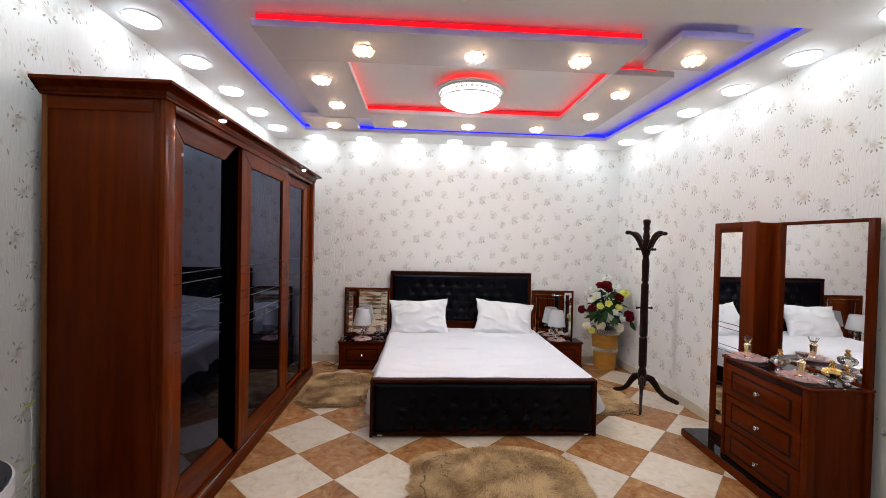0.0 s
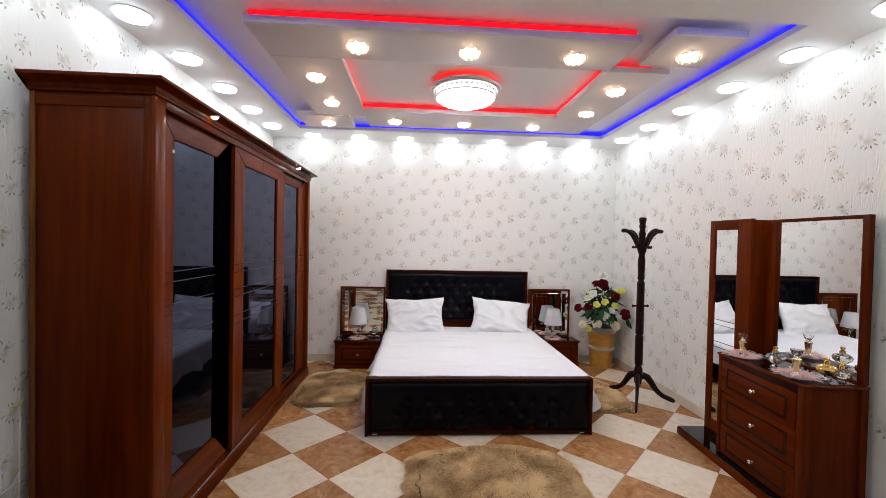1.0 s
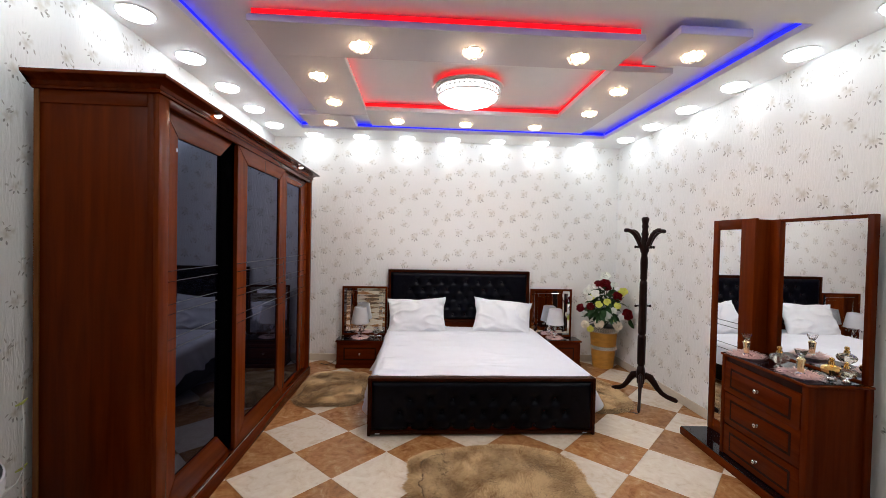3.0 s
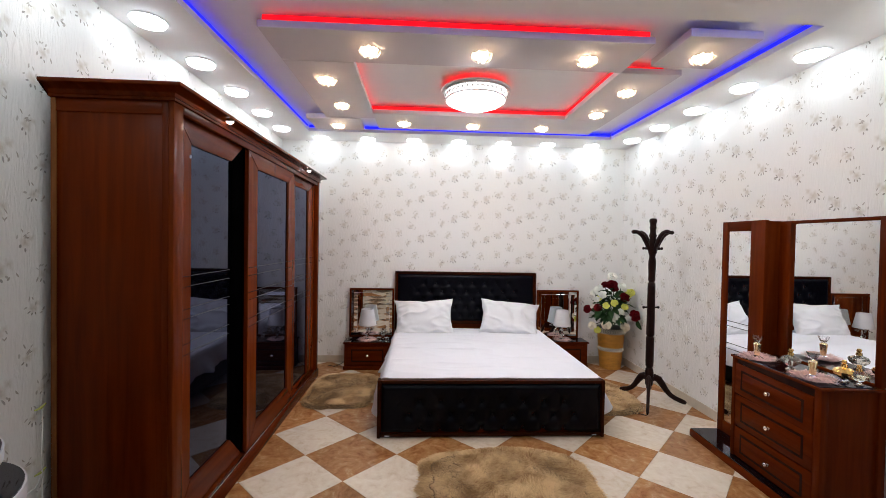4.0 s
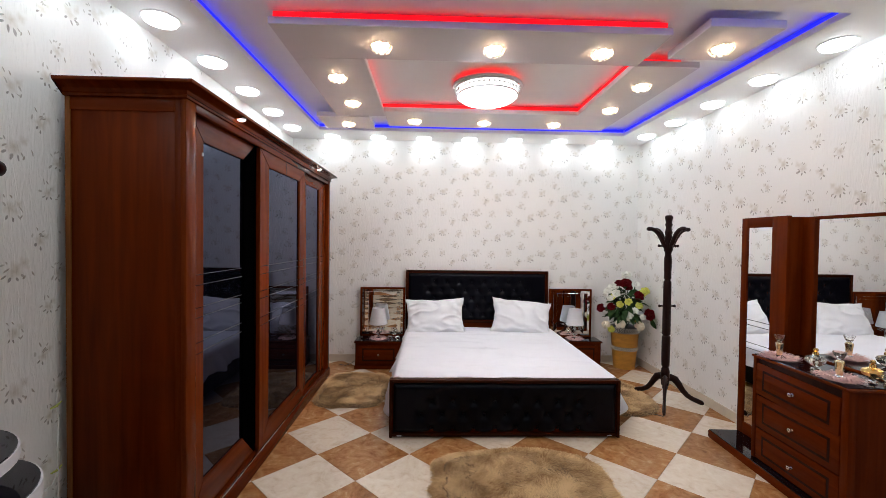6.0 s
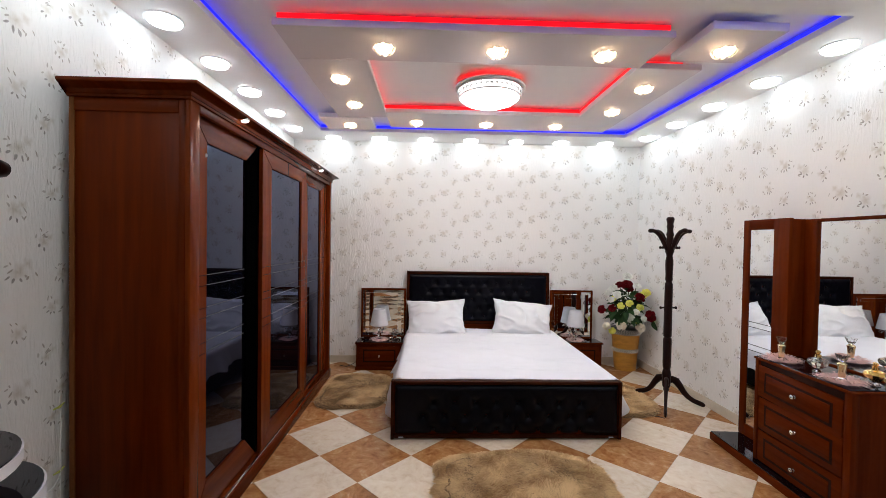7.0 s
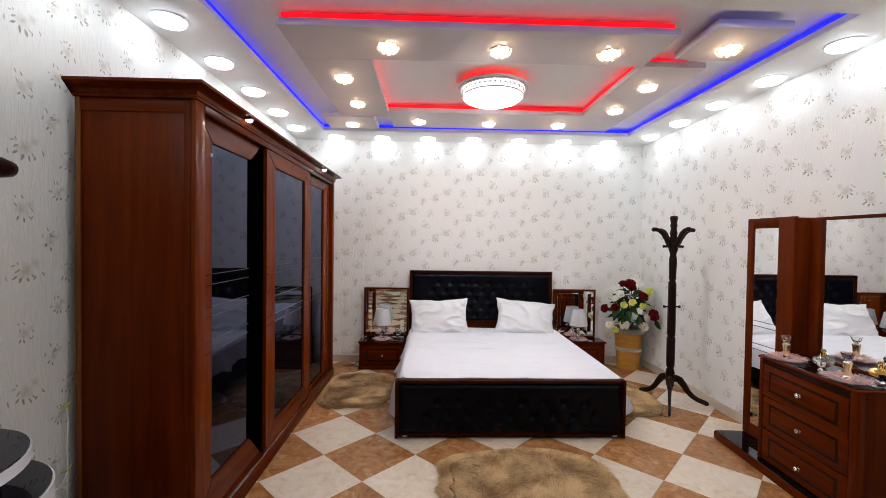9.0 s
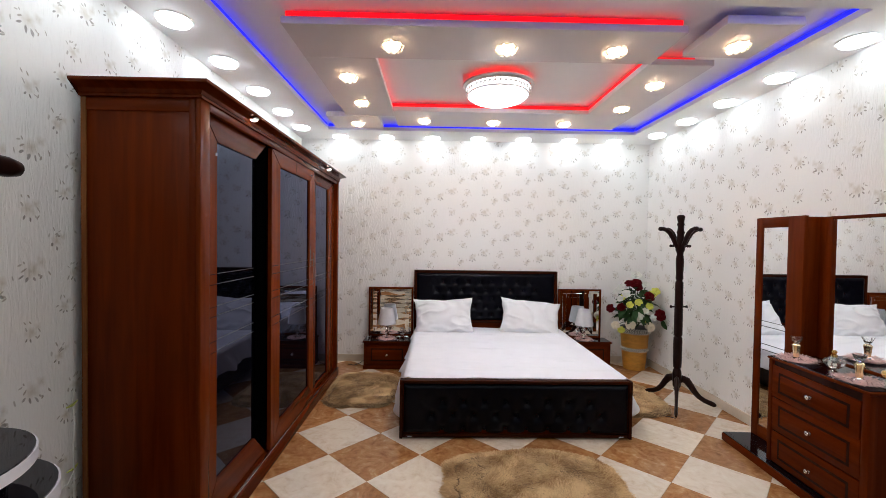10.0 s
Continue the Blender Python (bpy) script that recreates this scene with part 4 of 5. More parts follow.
def fur_rug(cx, cy, rx, ry, blades, seed, lab, length=0.040, wob=0.10, square=2.6):
    t = thing("fur_rug", (cx, cy, 0), lab, "rug", "fur rugs round the bed")
    r = random.Random(seed)

    def reach(a):
        return 1 + wob * noise.noise(Vector((1.6 * math.cos(a), 1.6 * math.sin(a), seed))) + 0.05 * noise.noise(Vector((5 * math.cos(a), 5 * math.sin(a), seed + 3)))

    def edge(a, k):
        c, s = math.cos(a), math.sin(a)
        q = (abs(c) ** square + abs(s) ** square) ** (-1 / square)
        return Vector((rx * k * q * c * reach(a), ry * k * q * s * reach(a), 0))

    bm = bmesh.new()
    n = 72
    rings = []
    for k, z in ((1.0, 0.001), (0.99, 0.008), (0.93, 0.016), (0.6, 0.020), (0.25, 0.021)):
        rings.append([bm.verts.new(edge(2 * math.pi * i / n, k) + Vector((0, 0, z))) for i in range(n)])
    for a, c in zip(rings, rings[1:]):
        for i in range(n):
            bm.faces.new((a[i], a[(i + 1) % n], c[(i + 1) % n], c[i]))
    bm.faces.new(rings[-1]), bm.faces.new(rings[0][::-1])
    part("hide", bm, HIDE, t, "thin hide under the fur", 60)
    vs, fs = [], []
    for i in range(blades):
        a, k = r.uniform(0, 6.2832), math.sqrt(r.random())
        p = edge(a, k) + Vector((0, 0, 0.018 * min(1, (1 - k) * 12)))
        w = noise.noise(Vector((p.x * 4 + seed, p.y * 4, 0.0))) * 3.2 + noise.noise(Vector((p.x * 13, p.y * 13 + seed, 2.0))) * 1.4
        if k > 0.86:
            w = a + r.uniform(-0.5, 0.5)
        d = Vector((math.cos(w), math.sin(w), 0))
        s = Vector((-d.y, d.x, 0)) * r.uniform(0.0014, 0.003)
        L = length * r.uniform(0.55, 1.1)
        h = L * r.uniform(0.2, 0.6)
        j = Vector((r.uniform(-1, 1), r.uniform(-1, 1), 0)) * L * 0.25
        b0 = len(vs)
        vs += [p - s, p + s, p + d * L * 0.5 + s * 0.8 + Vector((0, 0, h * 0.8)) + j * 0.4, p + d * L * 0.5 - s * 0.8 + Vector((0, 0, h * 0.8)) + j * 0.4, p + d * L + Vector((0, 0, h * 0.75)) + j]
        fs += [(b0, b0 + 1, b0 + 2, b0 + 3), (b0 + 3, b0 + 2, b0 + 4)]
    me = bpy.data.meshes.new("fur")
    me.from_pydata(vs, [], fs)
    me.materials.append(FUR)
    f = new("fur", me)
    f.parent = t
    tagged(f, "shaggy tan fur in swirled tufts", kind="stuff")


fur_rug(1.350, -0.385, 0.555, 0.420, 46000, 3, "shaggy tan fur rug on the tiles before the bed's footboard", length=0.032, square=3.0)
fur_rug(0.02, 1.25, 0.335, 0.465, 26000, 8, "tan fur rug between the wardrobe and the bed", length=0.024, wob=0.07, square=4.5)
fur_rug(2.56, 1.08, 0.34, 0.46, 22000, 12, "tan fur rug beside the bed under the coat rack's foot", wob=0.06, length=0.026)

# ---- coat rack ----
rack = thing("coat_rack", (2.978, 0.892, 0), "dark turned-wood coat rack with curved arms on three splayed legs", "coat rack")
part("pole", lathe([(0.0, 0.13), (0.018, 0.135), (0.026, 0.15), (0.022, 0.165), (0.034, 0.18), (0.038, 0.30), (0.033, 0.33), (0.026, 0.345), (0.034, 0.36), (0.036, 0.40), (0.037, 0.60), (0.036, 0.63), (0.027, 0.642), (0.036, 0.655), (0.036, 0.70), (0.035, 0.90), (0.034, 1.12), (0.033, 1.145), (0.025, 1.155), (0.025, 1.165), (0.032, 1.178), (0.030, 1.22), (0.034, 1.32), (0.033, 1.36), (0.026, 1.40), (0.030, 1.42), (0.038, 1.44), (0.040, 1.50), (0.034, 1.54), (0.028, 1.58), (0.034, 1.60), (0.028, 1.62), (0.024, 1.65), (0.032, 1.675), (0.025, 1.695), (0.030, 1.72), (0.034, 1.735), (0.033, 1.752), (0.022, 1.762), (0.0, 1.764)], 24), RACK_WOOD, rack, smooth=50)


def sweep(points, widths, thick, m):
    bm = bmesh.new()
    tube(points, widths, 10, bm)
    bmesh.ops.scale(bm, vec=(1, thick, 1), verts=bm.verts)
    bmesh.ops.transform(bm, matrix=m, verts=bm.verts)
    return bm


for ang in (239, 111.5, -9.7):
    m = Matrix.Rotation(radians(ang), 4, "Z")
    part("leg", sweep([(0.02, 0, 0.235), (0.05, 0, 0.250), (0.085, 0, 0.235), (0.12, 0, 0.190), (0.155, 0, 0.135), (0.195, 0, 0.090), (0.24, 0, 0.060), (0.285, 0, 0.042), (0.32, 0, 0.027), (0.338, 0, 0.019)], [0.030, 0.034, 0.034, 0.030, 0.026, 0.023, 0.022, 0.023, 0.022, 0.014], 0.6, m), RACK_WOOD, rack, "S-curved splayed leg", 60)
for ang in (180, 0, 270, 90):
    m = Matrix.Rotation(radians(ang + 6), 4, "Z")
    part("arm", sweep([(0.03, 0, 1.46), (0.05, 0, 1.50), (0.075, 0, 1.55), (0.105, 0, 1.595), (0.14, 0, 1.622), (0.175, 0, 1.634), (0.205, 0, 1.632), (0.215, 0, 1.626)], [0.016, 0.020, 0.021, 0.021, 0.020, 0.019, 0.020, 0.012], 0.9, m), RACK_WOOD, rack, "curved hat arm", 60)
for z, angs, L in ((1.478, (180, 0, 90, 270), 0.10), (0.918, (175, -5), 0.078)):
    for ang in angs:
        m = Matrix.Translation((0, 0, z)) @ Matrix.Rotation(radians(ang + 6), 4, "Z") @ Matrix.Rotation(radians(90), 4, "Y")
        part("peg", lathe([(0.008, 0.02), (0.008, L - 0.02), (0.010, L - 0.014), (0.014, L - 0.006), (0.013, L), (0.0, L + 0.005)], 12, m=m), RACK_WOOD, rack, smooth=60)

# ---- flower pot ----
BASKET = plain("woven_basket", (0.52, 0.235, 0.028), 0.6, vary=0.35, scale=60, stretch=(1, 1, 3), bump=0.8, bscale=90)
BRAID_W, BRAID_B = plain("braid_white", (0.7, 0.66, 0.58), 0.7), plain("braid_black", (0.03, 0.025, 0.02), 0.6)
POT = (3.125, 2.005)
pot = thing("flower_pot", (*POT, 0), "tapered yellow-brown woven basket pot with black and white braids", "flower pot")
bm = bmesh.new()
n, rows = 72, 60
rings = []
for k in range(rows + 1):
    z = 0.49 * k / rows
    base = 0.118 + 0.042 * (z / 0.49) ** 0.9
    rings.append([bm.verts.new(((base + 0.0035 * math.sin(6.2832 * (i / 3.0 + 0.5 * k)) + 0.002 * noise.noise(Vector((i * 0.5, k * 0.7, 0)))) * math.cos(6.2832 * i / n), (base + 0.0035 * math.sin(6.2832 * (i / 3.0 + 0.5 * k))) * math.sin(6.2832 * i / n), z)) for i in range(n)])
for a, c in zip(rings, rings[1:]):
    for i in range(n):
        bm.faces.new((a[i], a[(i + 1) % n], c[(i + 1) % n], c[i]))
bm.faces.new(rings[0][::-1])
bm.faces.new(rings[-1])
part("basket", bm, BASKET, pot, "woven wicker body", 60)
for z0, z1, rows in ((0.432, 0.497, 3), (0.222, 0.264, 2)):
    r = 0.118 + 0.042 * (((z0 + z1) / 2) / 0.49) ** 0.9 + 0.006
    part("braid", lathe([(r - 0.006, z0), (r, z0 + 0.004), (r + 0.001, (z0 + z1) / 2), (r, z1 - 0.004), (r - 0.006, z1)], 48), BRAID_B, pot, "black braided band", 50)
    for k in range(rows):
        bm = bmesh.new()
        za, zb = z0 + (z1 - z0) * (k + 0.08) / rows, z0 + (z1 - z0) * (k + 0.92) / rows
        for i in range(38):
            a = 6.2832 * (i + 0.25 * k) / 38
            pts = [((r + 0.003) * math.cos(a + q * 0.12 * (-1) ** k), (r + 0.003) * math.sin(a + q * 0.12 * (-1) ** k), za + (zb - za) * (q + 0.5)) for q in (-0.5, 0.0, 0.5)]
            tube(pts, 0.0052, 5, bm)
        part("braid_strand", bm, BRAID_W, pot, "slanting white braid strands", 50)

ROSES = {"red": plain("red_petal", (0.095, 0.0008, 0.003), 0.7, vary=0.25, scale=30, spec=0.08), "white": plain("white_petal", (0.72, 0.72, 0.66), 0.6, vary=0.08, scale=30), "yellow": plain("yellow_petal", (0.70, 0.70, 0.13), 0.6, vary=0.15, scale=30), "cream": plain("cream_petal", (0.78, 0.70, 0.56), 0.6, vary=0.12, scale=30)}
LEAF = plain("leaf_green", (0.018, 0.050, 0.012), 0.65, vary=0.4, scale=20, bump=0.2, spec=0.2)


def rose(r, seed):
    """A full bloom along +z: a rolled heart with overlapping spiral petal edges, and loose outer petals."""
    q = random.Random(seed)
    bm = bmesh.new()
    nu, nv = 30, 16
    ph0 = q.uniform(0, 6.28)
    g = []
    for j in range(nv + 1):
        th = math.pi * 0.62 * j / nv                      # 0 at the tip
        row = []
        for i in range(nu):
            ph = 2 * math.pi * i / nu
            s = (th * 2.1 - ph / (2 * math.pi) * 1.0 + ph0 + 0.12 * math.sin(3 * ph + seed)) % 1.0
            rr = r * 0.78 * (0.80 + 0.26 * s ** 2)
            dz = r * 0.20 * s ** 2
            row.append(bm.verts.new((rr * math.sin(th) * math.cos(ph), rr * math.sin(th) * math.sin(ph), rr * math.cos(th) * 0.85 + dz - r * 0.1)))
        g.append(row)
    for a, c in zip(g, g[1:]):
        for i in range(nu):
            bm.faces.new((a[i], c[i], c[(i + 1) % nu], a[(i + 1) % nu]))
    for k in range(7):
        a0 = k * 2.4 + ph0
        rows = []
        for j in range(5):
            v = j / 4
            row = []
            for i in range(5):
                u = -1 + i / 2
                ang = a0 + u * 0.62 * math.sin(math.pi * (0.3 + 0.5 * v))
                rr = r * (0.35 + 0.75 * v ** 0.8 - 0.10 * u * u * v)
                z = r * (-0.45 + 0.75 * v - 0.42 * v ** 3 + 0.05 * u * q.random())
                row.append(bm.verts.new((rr * math.cos(ang), rr * math.sin(ang), z)))
            rows.append(row)
        for a, c in zip(rows, rows[1:]):
            for i in range(4):
                bm.faces.new((a[i], a[i + 1], c[i + 1], c[i]))
    return bm


bouquet = thing("bouquet", (*POT, 0.47), "bouquet of red, white, yellow and cream artificial roses", "flowers")
HEART = Vector((POT[0] - 0.02, POT[1] - 0.03, 0.62))
BLOOMS = [("white", 3.09, 1.93, 1.125, 0.068), ("red", 3.06, 1.87, 1.035, 0.080), ("red", 2.99, 1.90, 1.03, 0.055), ("white", 2.93, 1.93, 0.975, 0.065), ("white", 2.87, 1.93, 0.93, 0.050), ("yellow", 3.255, 1.79, 0.955, 0.055), ("yellow", 3.215, 1.78, 0.925, 0.05), ("red", 3.165, 1.75, 0.90, 0.070), ("yellow", 3.035, 1.74, 0.83, 0.048), ("yellow", 2.945, 1.76, 0.80, 0.046), ("yellow", 3.155, 1.73, 0.79, 0.046), ("red", 2.78, 1.90, 0.735, 0.060), ("red", 2.87, 1.82, 0.765, 0.055), ("white", 3.03, 1.72, 0.665, 0.062), ("cream", 2.94, 1.73, 0.575, 0.062), ("cream", 3.15, 1.70, 0.555, 0.060), ("red", 3.26, 1.69, 0.695, 0.078), ("white", 3.19, 1.70, 0.665, 0.042), ("cream", 2.80, 1.80, 0.555, 0.052), ("yellow", 2.86, 1.79, 0.505, 0.045), ("yellow", 2.90, 1.86, 0.87, 0.042), ("white", 3.19, 1.88, 1.02, 0.052), ("red", 3.12, 1.93, 0.98, 0.06), ("white", 3.0, 2.02, 0.9, 0.06), ("yellow", 3.1, 1.74, 0.63, 0.038), ("white", 2.905, 1.77, 0.925, 0.055), ("white", 2.845, 1.80, 0.865, 0.042), ("white", 3.125, 1.76, 1.035, 0.045), ("white", 3.09, 1.70, 0.735, 0.045)]
for k, (c, x, y, z, r) in enumerate(BLOOMS):
    d = ((Vector((x, y, z + 0.05)) - HEART).normalized() + Vector((-0.45, -1.0, 0.25))).normalized()
    r *= 0.82 if c == "red" else 0.86
    rot = d.to_track_quat("Z", "Y").to_matrix().to_4x4()
    bm = rose(r, k)
    bl = part("rose", bm, ROSES[c], bouquet, c + " rose bloom", 70)
    bl.matrix_basis = Matrix.Translation((x - POT[0], y - POT[1], z - 0.47)) @ rot
    part("stem", tube([HEART - Vector((*POT, 0.47)) - Vector((0, 0, 0.15)), (Vector((x, y, z)) - d * 0.12) * 0.55 + HEART * 0.45 - Vector((*POT, 0.47)), Vector((x, y, z)) - d * r * 0.3 - Vector((*POT, 0.47))], 0.004, 5), LEAF, bouquet)
rl = random.Random(5)


def leaf(L, w, bend):
    bm = bmesh.new()
    a, c = [], []
    for k in range(7):
        f = k / 6
        ww = w * math.sin(math.pi * min(1, 0.06 + f * 0.94)) ** 0.8
        z = -bend * f * f * L
        a.append(bm.verts.new((f * L, ww, z + ww * 0.35))), c.append((bm.verts.new((f * L, 0, z)), bm.verts.new((f * L, -ww, z + ww * 0.35))))
    for k in range(6):
        bm.faces.new((a[k], c[k][0], c[k + 1][0], a[k + 1])), bm.faces.new((c[k][0], c[k][1], c[k + 1][1], c[k + 1][0]))
    return bm


leaf_kinds = [leaf(0.095, 0.026, 0.3), leaf(0.12, 0.029, 0.5), leaf(0.08, 0.024, 0.1)]
lm_ = []
for b in leaf_kinds:
    me = bpy.data.meshes.new("leaf")
    b.to_mesh(me)
    b.free()
    me.materials.append(LEAF)
    me.shade_smooth()
    lm_.append(me)
for k in range(160):
    th, ph = rl.uniform(0, 6.283), rl.uniform(-0.35, 1.25)
    d = Vector((math.cos(th) * math.cos(ph), math.sin(th) * math.cos(ph), math.sin(ph)))
    p = Vector((3.06, 1.885, 0.70)) + Vector((d.x * 0.19, d.y * 0.16, d.z * 0.29)) * rl.uniform(0.45, 1.0)
    if p.x > 3.25 or p.y > 2.10 or p.z < 0.47:
        continue
    ob = new("leaf", lm_[k % 3])
    ob.parent = bouquet
    tip = Vector((d.x, d.y, d.z * 0.5 - rl.uniform(0, 0.5)))
    if p.x > 3.18:
        tip.x = min(tip.x, 0.1)
    ob.matrix_basis = Matrix.Translation(p - Vector((*POT, 0.47))) @ tip.to_track_quat("X", "Z").to_matrix().to_4x4() @ Matrix.Rotation(rl.uniform(-0.7, 0.7), 4, "X")
hang = new("leaf", lm_[1])
hang.parent = bouquet
hang.matrix_basis = Matrix.Translation(Vector((3.285, 1.69, 0.64)) - Vector((*POT, 0.47))) @ Vector((0.1, -0.15, -1)).to_track_quat("X", "Y").to_matrix().to_4x4()

# ---- dresser with mirrors; built facing -y, then turned to face the bed ----
DR = Matrix.Translation((2.975, -0.140, 0)) @ Matrix.Rotation(radians(-93.0), 4, "Z")
# local: x runs along the front towards the camera's end, -y is the front
dresser = thing("dresser", (0, 0, 0), "mahogany dresser with three drawers and two tall framed mirrors", "dresser")
dresser.matrix_basis = DR
DW, DD, DH = 0.675, 0.355, 0.757
part("plinth", box(-0.385, DW + 0.02, -0.050, DD, 0.0, 0.055, 0.006), WOOD_X, dresser, smooth=35)
part("plinth_top", box(-0.381, DW + 0.016, -0.044, DD - 0.004, 0.0555, 0.0610, 0.002), BLACK_GLASS, dresser, "glossy black glass plinth top")
part("body", box(0.012, DW - 0.012, 0.024, DD, 0.061, DH - 0.016, 0.003), WOOD, dresser, smooth=35)
part("side_stile", box(0.0, 0.030, 0.0, 0.03, 0.061, DH - 0.016, 0.005), WOOD, dresser, smooth=35)
part("side_stile", box(DW - 0.045, DW, 0.0, 0.045, 0.061, DH - 0.016, 0.008), WOOD, dresser, smooth=35)
part("end_stile", box(DW - 0.02, DW + 0.001, DD - 0.04, DD + 0.001, 0.061, DH - 0.016, 0.004), WOOD, dresser, smooth=35)
part("top", box(-0.006, DW + 0.006, -0.008, DD + 0.002, DH - 0.0155, DH, 0.004), WOOD_X, dresser, smooth=35)
part("glass_top", box(0.008, DW - 0.012, 0.002, DD - 0.06, DH + 0.0003, DH + 0.006, 0.002), BLACK_GLASS, dresser, "glossy black glass top")
for z0, z1, zk, out in ((0.066, 0.272, 0.155, 0.0), (0.280, 0.492, 0.384, 0.001), (0.500, 0.710, 0.606, 0.003)):
    d = drawer_front(dresser, 0.034, DW - 0.048, z0, z1, 0.004 - out, 0.055, at=zk)
    if z1 > 0.7:
        # the top drawer sags a little on its runner
        d.matrix_basis = Matrix.Translation((0.034, 0, 0.712)) @ Matrix.Rotation(radians(1.7), 4, "Y") @ Matrix.Translation((-0.034, 0, -0.712))
# dark sheet behind the drawers, the gaps' shade put into its colour
part("drawer_gap_shade", box(0.034, DW - 0.048, 0.014, 0.0236, 0.066, DH - 0.018), WOOD_DARK, dresser)


def tall_mirror(name, x0, x1, z0, z1, y, l, r, top, bot, thick):
    mp = part(name, box(x0 + l, x1 - r, y + 0.008, y + 0.012, z0 + bot, z1 - top), MIRROR, dresser, "tall clear mirror in a mahogany frame")
    for nm, b in (("frame_stile", (x0, x0 + l, z0, z1)), ("frame_stile", (x1 - r, x1, z0, z1)), ("frame_rail", (x0 + l, x1 - r, z1 - top, z1)), ("frame_rail", (x0 + l, x1 - r, z0, z0 + bot))):
        part(nm, box(b[0], b[1], y, y + thick, b[2], b[3], 0.004), WOOD if nm == "frame_stile" else WOOD_X, mp, "", 35)
    part("backing", box(x0 + 0.01, x1 - 0.01, y + 0.0125, y + thick - 0.002, z0 + 0.01, z1 - 0.01), WOOD_DARK, mp)
    return mp


side = tall_mirror("side_mirror", -0.388, 0.014, 0.0612, 1.700, 0.180, 0.058, 0.125, 0.075, 0.09, 0.03)
part("mirror_box", box(-0.376, 0.014, 0.2105, DD, 0.0612, 1.692, 0.004), WOOD, dresser, "deep box side behind the side mirror", 35)
main = tall_mirror("main_mirror", 0.015, 0.672, DH + 0.0005, 1.690, 0.312, 0.085, 0.036, 0.022, 0.016, 0.035)

# both mirrors hang parallel to the wall
for ob, cx in ((side, -0.187), (main, 0.343)):
    ob.matrix_basis = Matrix.Translation((cx, 0.2, 0)) @ Matrix.Rotation(radians(3.0), 4, "Z") @ Matrix.Translation((-cx, -0.2, 0))
for z in (0.935, 0.897, 0.765, 0.722):
    part("engraved_line", tube([(-0.33, 0.1872, z), (-0.111, 0.1872, z)], 0.0022, 5), LINE, side, "thin etched line")


def dres(x, y, z=0.0):
    return DR @ Vector((x, y, z))


GLASSY_GOLD = mirror_mat("pale_gold", (0.95, 0.80, 0.50), 0.22)
PALE_GLASS = clear("pale_glass", (1.0, 0.98, 0.88), 0.06)
PALE_GLASS.node_tree.nodes["Principled BSDF"].inputs["Transmission Weight"].default_value = 0.93


def perfume_stand(x, y, lab):
    p = dres(x, y)
    feather_mat(p.x, p.y, DH + 0.0065, 0.115, int(x * 100), "fluffy pale pink feather mat on the black dresser top")
    t = thing("crystal_bottle", (p.x, p.y, DH + 0.0098), lab, "bottle", "gold and crystal bottles")
    part("foot", lathe([(0.0, 0.0), (0.036, 0.0), (0.038, 0.004), (0.026, 0.012), (0.016, 0.018), (0.0, 0.019)], 20), CRYSTAL, t, smooth=50)
    part("gold_body", lathe([(0.0, 0.018), (0.014, 0.020), (0.017, 0.04), (0.020, 0.075), (0.023, 0.095), (0.017, 0.101), (0.012, 0.105), (0.0, 0.106)], 20), GLASSY_GOLD, t, "polished gold column", 50)
    part("crystal_cup", lathe([(0.0, 0.105), (0.012, 0.107), (0.022, 0.122), (0.032, 0.148), (0.029, 0.148), (0.018, 0.124), (0.0, 0.114)], 10), CRYSTAL, t, "faceted crystal cup")


perfume_stand(0.125, 0.075, "gold bottle with a crystal cup, on a feather mat")
perfume_stand(0.525, 0.085, "gold bottle with a flared crystal cup, on feathers")


def glass_pot(x, y, s, lab, gold_body=False):
    p = dres(x, y)
    t = thing("perfume_bottle", (p.x, p.y, DH + 0.0065), lab, "bottle", "small bottles on the dresser")
    k = s
    part("foot", lathe([(0.0, 0.0), (0.026 * k, 0.0), (0.024 * k, 0.006 * k), (0.012 * k, 0.014 * k), (0.012 * k, 0.022 * k), (0.0, 0.022 * k)], 18), CRYSTAL, t, smooth=50)
    part("body", lathe([(0.0, 0.021 * k), (0.020 * k, 0.024 * k), (0.046 * k, 0.045 * k), (0.052 * k, 0.062 * k), (0.044 * k, 0.076 * k), (0.020 * k, 0.086 * k), (0.014 * k, 0.090 * k), (0.0, 0.090 * k)], 12), GOLD if gold_body else PALE_GLASS, t, "" if gold_body else "faceted clear glass body")
    part("neck", lathe([(0.0, 0.089 * k), (0.016 * k, 0.090 * k), (0.015 * k, 0.105 * k), (0.0, 0.106 * k)], 14), GOLD, t, "gold neck", 50)
    part("stopper", lathe([(0.0, 0.105 * k), (0.008 * k, 0.107 * k), (0.014 * k, 0.118 * k), (0.010 * k, 0.128 * k), (0.0, 0.131 * k)], 10), GOLD, t, "gold stopper", 50)


glass_pot(0.36, 0.10, 1.0, "cut-glass pot with a gold stopper on the dresser")
glass_pot(0.575, 0.215, 0.95, "gold perfume bottle with a gold neck on the dresser", True)
glass_pot(0.62, 0.255, 0.85, "clear perfume bottle with a gold stopper on the dresser")
p = dres(0.56, 0.235)
tray = thing("mirror_tray", (p.x, p.y, DH + 0.0062), "small silver-edged tray on the dresser top", "tray")
tray.matrix_basis = Matrix.Translation((p.x, p.y, DH + 0.0062)) @ Matrix.Rotation(radians(-93), 4, "Z")
# the tray lies beside the bottles
part("tray_plate", box(-0.11, 0.09, -0.12, -0.095, 0.0, 0.004, 0.001), CHROME, tray, "polished edge")

